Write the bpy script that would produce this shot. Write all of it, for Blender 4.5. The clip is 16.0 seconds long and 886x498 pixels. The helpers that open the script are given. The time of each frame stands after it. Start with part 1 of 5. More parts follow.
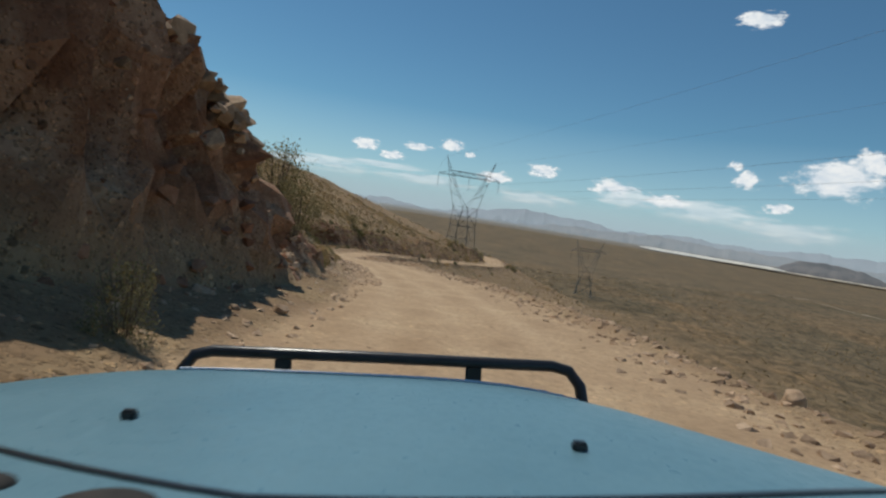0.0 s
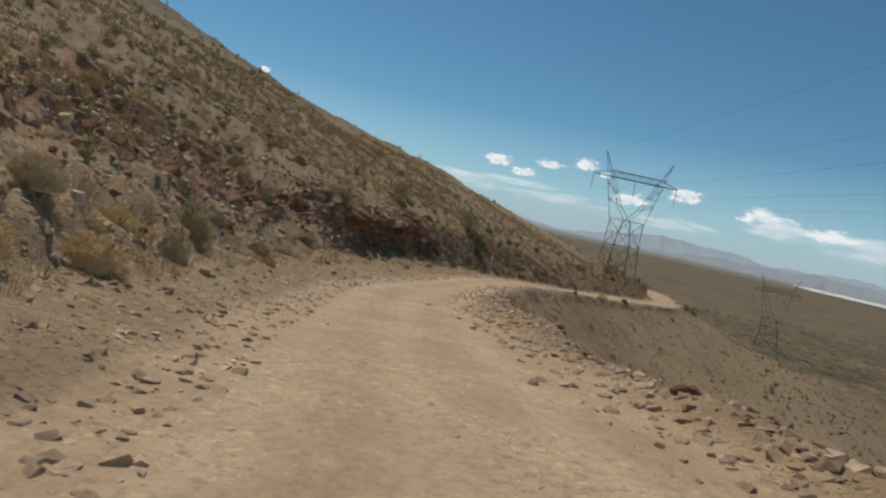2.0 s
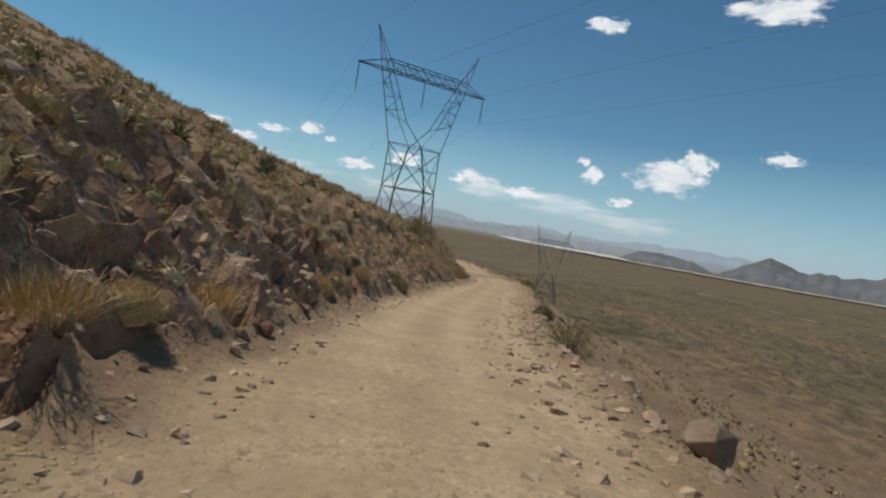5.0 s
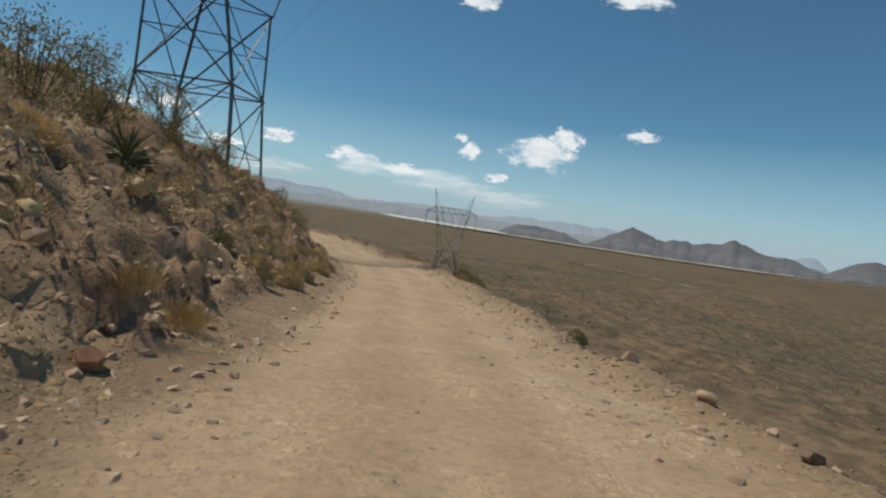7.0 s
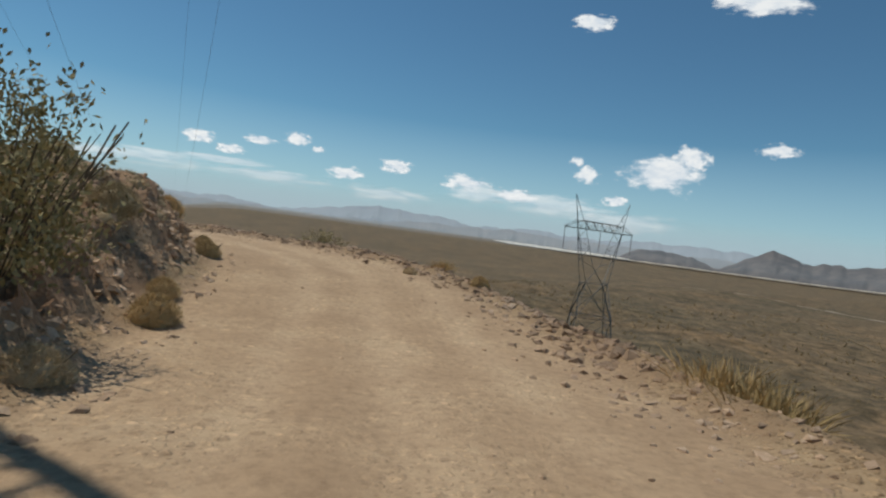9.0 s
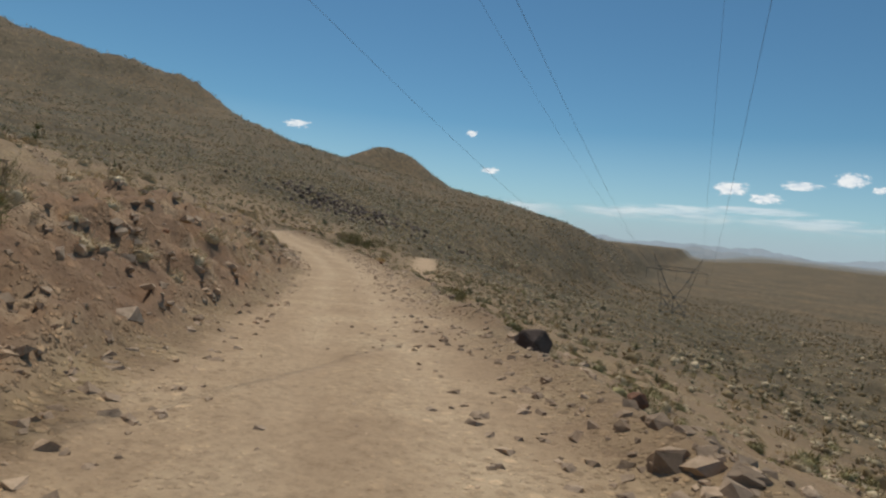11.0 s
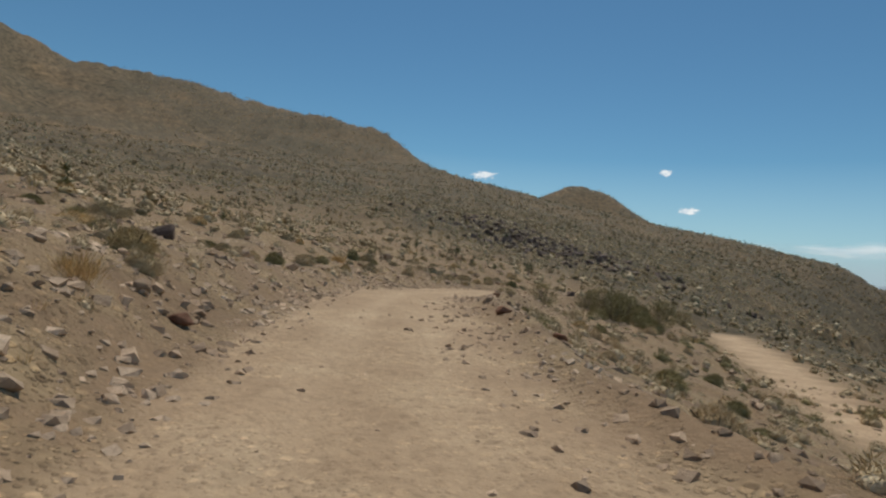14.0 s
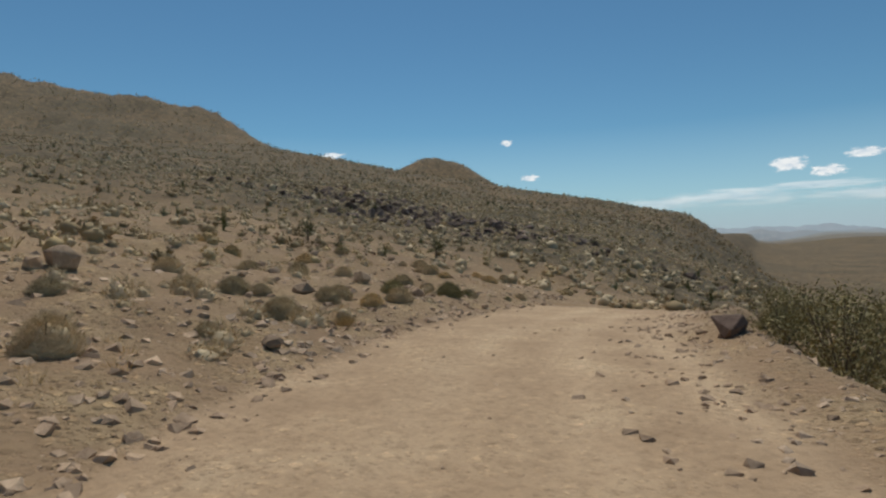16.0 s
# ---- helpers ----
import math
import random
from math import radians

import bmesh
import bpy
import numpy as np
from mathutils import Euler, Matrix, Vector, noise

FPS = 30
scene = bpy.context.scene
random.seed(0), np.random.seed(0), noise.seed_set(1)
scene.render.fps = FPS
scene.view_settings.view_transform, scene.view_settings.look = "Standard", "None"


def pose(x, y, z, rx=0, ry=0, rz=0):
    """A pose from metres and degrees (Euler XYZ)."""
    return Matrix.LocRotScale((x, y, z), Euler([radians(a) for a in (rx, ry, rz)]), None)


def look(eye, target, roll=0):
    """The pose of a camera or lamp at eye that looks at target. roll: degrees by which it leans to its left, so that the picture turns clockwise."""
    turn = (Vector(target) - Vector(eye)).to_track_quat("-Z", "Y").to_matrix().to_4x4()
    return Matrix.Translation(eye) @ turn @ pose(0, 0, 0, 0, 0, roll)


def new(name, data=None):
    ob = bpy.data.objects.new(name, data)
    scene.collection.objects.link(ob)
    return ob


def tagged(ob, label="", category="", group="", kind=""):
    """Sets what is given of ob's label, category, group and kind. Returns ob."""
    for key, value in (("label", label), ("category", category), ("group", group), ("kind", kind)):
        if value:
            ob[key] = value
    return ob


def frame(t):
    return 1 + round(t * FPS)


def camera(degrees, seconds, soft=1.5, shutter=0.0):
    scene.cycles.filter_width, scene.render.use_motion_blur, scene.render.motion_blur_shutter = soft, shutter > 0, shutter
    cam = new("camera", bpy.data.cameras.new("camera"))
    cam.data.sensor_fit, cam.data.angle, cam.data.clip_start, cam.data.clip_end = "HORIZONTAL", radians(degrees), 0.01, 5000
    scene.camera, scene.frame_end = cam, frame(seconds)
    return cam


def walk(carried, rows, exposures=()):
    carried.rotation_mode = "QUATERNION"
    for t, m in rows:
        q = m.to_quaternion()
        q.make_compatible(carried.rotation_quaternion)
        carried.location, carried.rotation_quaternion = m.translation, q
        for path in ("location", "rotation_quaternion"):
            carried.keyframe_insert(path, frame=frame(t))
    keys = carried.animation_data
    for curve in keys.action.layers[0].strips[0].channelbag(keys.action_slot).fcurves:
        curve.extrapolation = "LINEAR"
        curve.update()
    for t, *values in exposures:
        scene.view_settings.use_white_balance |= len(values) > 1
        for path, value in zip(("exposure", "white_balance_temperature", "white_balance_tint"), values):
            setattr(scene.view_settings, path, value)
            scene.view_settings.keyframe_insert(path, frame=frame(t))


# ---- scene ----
cam = camera(75.0, 16.0, soft=2.3, shutter=0.02)

# seconds, eye, yaw (to the left of +y), pitch (up), roll (leaning left)
PATH = [
    (0, (0.64, -0.46, 1.98), 0.53, -4.13, 8.12),
    (0.5, (0.46, 12.07, 1.15), -2.79, -3.96, 10.17),
    (1, (-0.57, 23.96, 0.15), 2.69, -4.74, 10.01),
    (1.5, (-2.68, 34.62, -0.64), 6.79, -3.81, 11.07),
    (2, (-5.68, 44.95, -1.49), 12.97, -4.62, 11.58),
    (2.5, (-9.63, 55.35, -2.55), 14.61, -4.91, 9.58),
    (3, (-12.72, 66.13, -3.67), 11.03, -5.06, 6.54),
    (3.5, (-13.57, 76.69, -4.62), 0.74, -4.26, 5.36),
    (4, (-13.02, 88.16, -5.26), -7.79, -3.48, 6.83),
    (4.5, (-12.14, 98.77, -5.96), -12.04, -3.33, 8.93),
    (4.7, (-11.20, 103.14, -6.34), -12.06, -3.20, 9.16),
    (5.2, (-9.09, 113.88, -7.24), -15.09, -3.12, 9.41),
    (5.8, (-5.85, 126.50, -8.43), -19.47, -3.18, 9.23),
    (6.4, (-1.71, 138.99, -9.53), -22.98, -3.33, 8.73),
    (7, (3.20, 151.60, -10.28), -25.39, -3.53, 8.08),
    (7.5, (7.31, 162.36, -11.18), -24.23, -3.72, 7.91),
    (8, (11.12, 172.59, -11.92), -23.45, -3.09, 5.75),
    (8.5, (13.98, 181.79, -12.32), -21.30, -2.26, 5.42),
    (9, (15.60, 190.41, -12.67), -13.82, -2.33, 6.85),
    (9.5, (16.30, 201.03, -13.23), -2.77, -1.69, 8.17),
    (10, (16.68, 207.41, -12.71), 10.9, -1.84, 5.9),
    (10.2, (15.97, 209.93, -12.52), 18.33, -1.60, 5.74),
    (10.7, (12.58, 216.20, -12.46), 30.90, -2.12, 5.38),
    (11.2, (7.55, 222.51, -12.74), 38.28, -2.86, 5.69),
    (11.75, (0.49, 229.77, -13.22), 41.98, -3.40, 5.98),
    (12.3, (-7.87, 237.67, -13.72), 43.50, -3.05, 5.36),
    (12.5, (-11.21, 240.94, -13.86), 44.39, -2.33, 4.63),
    (13, (-19.58, 247.77, -14.10), 48.05, -0.28, 3.77),
    (13.5, (-27.62, 253.51, -14.13), 51.27, 0.10, 4.88),
    (14, (-35.52, 258.40, -14.19), 54.43, 0.59, 4.26),
    (14.5, (-42.05, 262.32, -14.12), 55.61, 0.33, 1.22),
    (15, (-48.71, 266.53, -14.01), 54.46, 0.65, -0.46),
    (15.5, (-54.51, 270.90, -14.09), 50.19, -0.76, -0.82),
    (16, (-60.07, 277.10, -14.43), 40.24, -1.03, -1.52),
]


def heading(eye, yaw, pitch, roll):
    y, p = radians(yaw), radians(pitch)
    ahead = Vector((-math.sin(y) * math.cos(p), math.cos(y) * math.cos(p), math.sin(p)))
    return look(eye, Vector(eye) + ahead, roll)


walk(cam, [(t, heading(eye, yaw, pitch, roll)) for t, eye, yaw, pitch, roll in PATH])

# ---------------------------------------------------------------- light
SUN_YAW, SUN_UP = 46.0, 62.0
world = bpy.data.worlds.new("desert_sky")
scene.world = world
world.use_nodes = True
wn = world.node_tree
wn.nodes.clear()
sky = wn.nodes.new("ShaderNodeTexSky")
sky.sky_type = "NISHITA"
sky.sun_disc = False
sky.sun_elevation = radians(SUN_UP)
sky.sun_rotation = radians(-SUN_YAW)
sky.altitude = 900
sky.air_density = 1.0
sky.dust_density = 0.1
sky.ozone_density = 3.0
wbg = wn.nodes.new("ShaderNodeBackground")
wbg.inputs["Strength"].default_value = 0.075
wout = wn.nodes.new("ShaderNodeOutputWorld")
tint = wn.nodes.new("ShaderNodeMix")
tint.data_type, tint.blend_type = "RGBA", "MULTIPLY"
tint.inputs[0].default_value = 1.0
tint.inputs[7].default_value = (0.63, 0.93, 0.945, 1)
wn.links.new(sky.outputs[0], tint.inputs[6])
wn.links.new(tint.outputs[2], wbg.inputs[0])
wn.links.new(wbg.outputs[0], wout.inputs[0])

sun = new("sun", bpy.data.lights.new("sun", "SUN"))
sun.data.energy = 2.8
sun.data.angle = radians(0.53)
sun.data.color = (1.0, 0.955, 0.85)
_y, _p = radians(SUN_YAW), radians(SUN_UP)
SUN_DIR = Vector((-math.sin(_y) * math.cos(_p), math.cos(_y) * math.cos(_p), math.sin(_p)))
sun.matrix_world = look(SUN_DIR * 300, (0, 0, 0))


# ---------------------------------------------------------------- materials
def material(name, rough=0.9, metal=0.0, spec=0.25):
    m = bpy.data.materials.new(name)
    m.use_nodes = True
    b = m.node_tree.nodes["Principled BSDF"]
    b.inputs["Roughness"].default_value = rough
    b.inputs["Metallic"].default_value = metal
    b.inputs["Specular IOR Level"].default_value = spec
    return m, m.node_tree, b


def node(nt, kind, **inputs):
    n = nt.nodes.new(kind)
    for k, v in inputs.items():
        n.inputs[k.replace("_", " ")].default_value = v
    return n


def noise_of(nt, scale, detail=6.0, rough=0.6, coords=None):
    n = node(nt, "ShaderNodeTexNoise", Scale=scale, Detail=detail, Roughness=rough)
    if coords is None:
        coords = nt.nodes.new("ShaderNodeTexCoord").outputs["Object"]
    nt.links.new(coords, n.inputs["Vector"])
    return n.outputs["Fac"]


def ramp(nt, fac, stops):
    r = nt.nodes.new("ShaderNodeValToRGB")
    e = r.color_ramp.elements
    while len(e) < len(stops):
        e.new(0.5)
    for el, (p, c) in zip(e, stops):
        el.position = p
        el.color = (*c, 1) if len(c) == 3 else c
    nt.links.new(fac, r.inputs["Fac"])
    return r.outputs["Color"]


def mix(nt, fac, a, b, mode="MIX"):
    n = nt.nodes.new("ShaderNodeMix")
    n.data_type, n.blend_type = "RGBA", mode
    for sock, v in ((n.inputs[0], fac), (n.inputs[6], a), (n.inputs[7], b)):
        if isinstance(v, bpy.types.NodeSocket):
            nt.links.new(v, sock)
        elif isinstance(v, tuple):
            sock.default_value = (*v, 1)
        else:
            sock.default_value = v
    return n.outputs[2]


def bump(nt, b, height, strength=0.4, dist=0.05):
    n = node(nt, "ShaderNodeBump", Strength=strength, Distance=dist)
    nt.links.new(height, n.inputs["Height"])
    nt.links.new(n.outputs[0], b.inputs["Normal"])


def rock_material(name, dark, mid, light, scale=1.0):
    m, nt, b = material(name, 0.92)
    big = noise_of(nt, 0.35 * scale, 5)
    fine = noise_of(nt, 6.0 * scale, 8, 0.7)
    c1 = ramp(nt, big, [(0.3, dark), (0.5, mid), (0.72, light)])
    c2 = ramp(nt, fine, [(0.25, (0.6, 0.57, 0.55)), (0.7, (1.12, 1.12, 1.12))])
    rnd = nt.nodes.new("ShaderNodeObjectInfo").outputs["Random"]
    isl = nt.nodes.new("ShaderNodeNewGeometry").outputs["Random Per Island"]
    c3 = mix(nt, 1.0, c1, c2, "MULTIPLY")
    tone = ramp(nt, isl, [(0.0, (0.7, 0.68, 0.66)), (0.5, (0.95, 0.94, 0.93)), (1.0, (1.25, 1.22, 1.18))])
    tone2 = ramp(nt, rnd, [(0.0, (0.75, 0.73, 0.72)), (1.0, (1.25, 1.22, 1.2))])
    c4 = mix(nt, 1.0, c3, tone, "MULTIPLY")
    nt.links.new(mix(nt, 1.0, c4, tone2, "MULTIPLY"), b.inputs["Base Color"])
    bump(nt, b, fine, 0.7, 0.06)
    return m


def ground_material():
    """Desert soil. The attribute 'cover': red = graded road, green = cut bank, blue = brush far off, alpha = packed wheel track."""
    m, nt, b = material("desert_ground", 0.95)
    att = nt.nodes.new("ShaderNodeVertexColor")
    att.layer_name = "cover"
    sep = nt.nodes.new("ShaderNodeSeparateColor")
    nt.links.new(att.outputs["Color"], sep.inputs[0])
    big = noise_of(nt, 0.05, 6)
    mid = noise_of(nt, 0.6, 6, 0.65)
    fine = noise_of(nt, 7.0, 8, 0.75)
    soil = ramp(nt, big, [(0.3, (0.215, 0.138, 0.08)), (0.55, (0.32, 0.212, 0.124)), (0.75, (0.255, 0.178, 0.104))])
    straw = ramp(nt, mid, [(0.42, (0.25, 0.176, 0.094)), (0.6, (0.38, 0.27, 0.15))])
    soil = mix(nt, ramp(nt, mid, [(0.4, (0, 0, 0)), (0.65, (0.8, 0.8, 0.8))]), soil, straw)
    bank = ramp(nt, mid, [(0.3, (0.15, 0.064, 0.037)), (0.48, (0.28, 0.15, 0.09)), (0.64, (0.47, 0.32, 0.215))])
    loose = ramp(nt, mid, [(0.3, (0.42, 0.285, 0.172)), (0.55, (0.54, 0.375, 0.232)), (0.8, (0.6, 0.44, 0.29))])
    packed = ramp(nt, mid, [(0.3, (0.56, 0.39, 0.24)), (0.7, (0.66, 0.48, 0.31))])
    road = mix(nt, att.outputs["Alpha"], loose, packed)
    brush = ramp(nt, noise_of(nt, 0.22, 8, 0.8), [(0.4, (0.078, 0.062, 0.037)), (0.5, (0.152, 0.113, 0.067)), (0.6, (0.25, 0.181, 0.106))])
    brown = ramp(nt, noise_of(nt, 0.013, 7, 0.65), [(0.4, (0.8, 0.82, 0.78)), (0.52, (1.0, 0.97, 0.92)), (0.64, (1.22, 1.1, 0.98))])
    brush = mix(nt, 1.0, brush, brown, "MULTIPLY")
    c = mix(nt, sep.outputs[1], soil, bank)
    c = mix(nt, sep.outputs[2], c, brush)
    c = mix(nt, sep.outputs[0], c, road)
    co = nt.nodes.new("ShaderNodeTexCoord").outputs["Object"]
    bare = ramp(nt, sep.outputs[0], [(0.0, (1, 1, 1)), (1.0, (0.22, 0.22, 0.22))])
    few = ramp(nt, mid, [(0.36, (0.15, 0.15, 0.15)), (0.58, (1, 1, 1))])
    relief = None
    for scale in (5.5, 14.0):
        pebble = node(nt, "ShaderNodeTexVoronoi", Scale=scale)
        nt.links.new(co, pebble.inputs["Vector"])
        stone = ramp(nt, pebble.outputs["Distance"], [(0.26, (1, 1, 1)), (0.4, (0, 0, 0))])
        tone = ramp(nt, pebble.outputs["Color"], [(0.15, (0.5, 0.47, 0.45)), (0.5, (1.0, 0.98, 0.95)), (0.85, (1.6, 1.56, 1.5))])
        where = mix(nt, 1.0, mix(nt, 1.0, stone, few, "MULTIPLY"), bare, "MULTIPLY")
        c = mix(nt, where, c, mix(nt, 1.0, c, tone, "MULTIPLY"))
        relief = where if relief is None else mix(nt, 0.5, relief, where)
    grit = ramp(nt, fine, [(0.28, (0.6, 0.58, 0.56)), (0.5, (1, 1, 1)), (0.75, (1.2, 1.2, 1.2))])
    nt.links.new(mix(nt, 0.75, c, grit, "MULTIPLY"), b.inputs["Base Color"])
    bump(nt, b, mix(nt, 0.5, mix(nt, 0.5, fine, mid), relief), 1.0, 0.1)
    return m


def leaf_material(name, a, b2, rough=0.8):
    m, nt, b = material(name, rough, spec=0.15)
    isl = nt.nodes.new("ShaderNodeNewGeometry").outputs["Random Per Island"]
    rnd = nt.nodes.new("ShaderNodeObjectInfo").outputs["Random"]
    c = ramp(nt, isl, [(0.0, a), (1.0, b2)])
    t = ramp(nt, rnd, [(0.0, (0.8, 0.8, 0.75)), (1.0, (1.2, 1.15, 1.1))])
    nt.links.new(mix(nt, 1.0, c, t, "MULTIPLY"), b.inputs["Base Color"])
    return m


GROUND = ground_material()
ROCK_RED = rock_material("red_brown_rock", (0.17, 0.075, 0.045), (0.29, 0.15, 0.092), (0.42, 0.28, 0.19))
ROCK_GREY = rock_material("pale_grey_rock", (0.36, 0.255, 0.17), (0.5, 0.37, 0.255), (0.62, 0.49, 0.365))
ROCK_DARK = rock_material("dark_varnished_rock", (0.09, 0.06, 0.05), (0.15, 0.11, 0.09), (0.24, 0.19, 0.16))
LEAF_CREOSOTE = leaf_material("creosote_leaf", (0.21, 0.183, 0.088), (0.41, 0.35, 0.18))
LEAF_GREY = leaf_material("grey_brush_leaf", (0.4, 0.315, 0.195), (0.63, 0.515, 0.345))
LEAF_STRAW = leaf_material("dry_grass_blade", (0.42, 0.29, 0.13), (0.64, 0.47, 0.24))
LEAF_GOLD = leaf_material("dry_golden_twig", (0.43, 0.315, 0.165), (0.67, 0.52, 0.3))
LEAF_SCRUB = leaf_material("olive_brown_scrub", (0.21, 0.155, 0.085), (0.39, 0.295, 0.17))
LEAF_YUCCA = leaf_material("yucca_leaf", (0.07, 0.085, 0.03), (0.16, 0.16, 0.07), 0.6)
STEM = leaf_material("woody_stem", (0.11, 0.085, 0.06), (0.19, 0.15, 0.11))


def steel_material():
    m, nt, b = material("weathered_galvanised_steel", 0.6, 0.5, 0.4)
    n = noise_of(nt, 1.5, 6)
    nt.links.new(ramp(nt, n, [(0.3, (0.10, 0.11, 0.11)), (0.7, (0.19, 0.20, 0.20))]), b.inputs["Base Color"])
    return m


STEEL = steel_material()
CABLE, _, _b = material("aluminium_cable", 0.6, 0.3)
_b.inputs["Base Color"].default_value = (0.10, 0.11, 0.12, 1)
PORCELAIN, _, _b = material("brown_porcelain", 0.35)
_b.inputs["Base Color"].default_value = (0.06, 0.05, 0.045, 1)


# ---------------------------------------------------------------- lie of the land
class Lattice:
    """Smooth value noise on a repeating lattice, for arrays."""

    def __init__(self, seed, n=256):
        self.v, self.n = np.random.RandomState(seed).rand(n, n), n

    def at(self, x, y):
        i, j = np.floor(x).astype(int), np.floor(y).astype(int)
        u, v = x - i, y - j
        u, v = u * u * (3 - 2 * u), v * v * (3 - 2 * v)
        g = lambda a, b: self.v[a % self.n, b % self.n]
        return (g(i, j) * (1 - u) + g(i + 1, j) * u) * (1 - v) + (g(i, j + 1) * (1 - u) + g(i + 1, j + 1) * u) * v

    def fbm(self, x, y, octaves=4, gain=0.5):
        total, amp, norm = 0, 1.0, 0
        for k in range(octaves):
            total = total + amp * (self.at(x * 2**k + 17.3 * k, y * 2**k - 9.1 * k) - 0.5)
            norm += amp
            amp *= gain
        return total / norm * 2


class Blocks:
    """Broken rock: space cut into cells, each a tilted plane, so that edges are sharp."""

    def __init__(self, seed):
        self.r = np.random.RandomState(seed).rand(4096, 7)

    def at(self, p, cell, tilt=0.7):
        q = p / cell
        base = np.floor(q).astype(np.int64)
        best, value = np.full(len(q), 9e9), np.zeros(len(q))
        for k in range(27):
            c = base + np.array((k % 3 - 1, k // 3 % 3 - 1, k // 9 - 1))
            r = self.r[(c[:, 0] * 73856093 ^ c[:, 1] * 19349663 ^ c[:, 2] * 83492791) & 4095]
            away = q - c - r[:, :3]
            dist = (away * away).sum(1)
            near = dist < best
            best = np.where(near, dist, best)
            value = np.where(near, r[:, 3] - 0.5 + (away * (r[:, 4:7] - 0.5)).sum(1) * 2 * tilt, value)
        return value * cell


LAT, LAT2, BLOCKS = Lattice(3), Lattice(8), Blocks(6)
EYE = 1.75

# the road's line: the drive itself, led on at both ends
_line = [(0.9, -60.0, 6.0), (0.8, -25.0, 3.6)] + [eye for _, eye, *_ in PATH]
_line += [(-63.5, 281.5, -14.6), (-67.0, 288.0, -14.9), (-69.5, 296.0, -15.5), (-71.0, 306.0, -16.2), (-73.0, 330.0, -17.0), (-84.0, 400.0, -18.0), (-120.0, 560.0, -18.0), (-157.0, 719.0, -18.0), (-300.0, 1350.0, -18.0), (-900.0, 4300.0, -30.0)]
_line = np.array(_line)
_seg = np.r_[0, np.cumsum(np.hypot(*np.diff(_line[:, :2], axis=0).T))]
_s = np.concatenate([np.arange(0, 480, 1.0), np.arange(480, _seg[-1], 14.0)])
ROAD = np.stack([np.interp(_s, _seg, _line[:, c]) for c in range(3)], 1)
for _ in range(3):
    ROAD[1:477] = (ROAD[0:476] + 2 * ROAD[1:477] + ROAD[2:478]) / 4
ROAD[:, 2] -= EYE
_t = np.gradient(ROAD[:, :2], axis=0)
TANGENT = _t / np.linalg.norm(_t, axis=1, keepdims=True)
S0 = float(np.interp(0, [0], [np.hypot(0.16, 24.5) + np.hypot(0.1, 35.0)]))
STATION = _s - S0  # metres along the road from the start of the drive


def along(table, s):
    xs, ys = zip(*table)
    return np.interp(s, xs, ys)


LEFT_EDGE = [(-60, -2.6), (0, -2.5), (30, -2.2), (60, -1.9), (100, -1.9), (140, -2.2), (170, -1.65), (195, -1.75), (204, -2.5), (210, -3.0), (216, -2.9), (222, -2.3), (240, -2.1), (300, -2.2), (318, -2.8), (330, -3.0)]
RIGHT_EDGE = [(-60, 5.6), (0, 5.7), (30, 5.5), (55, 5.4), (90, 3.3), (120, 3.2), (170, 4.7), (208, 5.3), (225, 2.6), (270, 2.8), (300, 2.6), (310, 2.3), (330, 3.8)]
BANK_HIGH = [(-60, 6), (0, 4.8), (8, 4.4), (11, 4.1), (14, 3.4), (17.5, 2.5), (24, 2.0), (40, 1.8), (76, 2.0), (80, 2.9), (94, 2.7), (97, 2.5), (108, 3.2), (140, 3.7), (165, 3.9), (178, 3.7), (190, 3.0), (200, 2.3), (205, 1.9), (209, 1.2), (217, 1.4), (235, 1.6), (262, 1.8), (275, 1.6), (290, 1.4), (303, 0.8), (318, 0.3), (400, 0.2)]
APRON = [(-60, 3.0), (4, 3.0), (8, 2.4), (12, 1.5), (22, 1.2), (60, 2.2), (78, 3.2), (94, 2.6), (104, 0.8), (140, 0.5), (164, 0.8), (172, 1.6), (190, 1.6), (199, 0.7), (215, 0.6), (260, 0.8), (400, 0.8)]
BANK_STEEP = [(-60, 5.0), (11.5, 6.0), (14.5, 4.0), (18, 1.3), (24, 0.75), (76, 0.75), (82, 2.6), (94, 2.5), (98, 1.1), (106, 1.05), (140, 0.85), (165, 0.8), (178, 0.82), (190, 0.9), (200, 1.0), (209, 1.0), (222, 1.0), (235, 0.9), (300, 0.6), (318, 0.35), (400, 0.3)]
HILL_RISE = [(-60, 0.5), (20, 0.535), (60, 0.475), (110, 0.405), (150, 0.34), (175, 0.3), (190, 0.32), (203, 0.15), (212, 0.12), (225, 0.2), (260, 0.26), (300, 0.22), (340, 0.17), (420, 0.2), (600, 0.25), (780, 0.22), (900, 0.15), (1100, 0.03), (1400, 0.0)]
VALLEY_DROP = [(345, 0), (400, 5), (460, 13), (560, 24), (720, 31), (1350, 36), (4300, 40)]
FALL = [(-60, 0.62), (150, 0.6), (200, 0.5), (240, 0.35), (320, 0.26), (420, 0.2), (700, 0.2)]


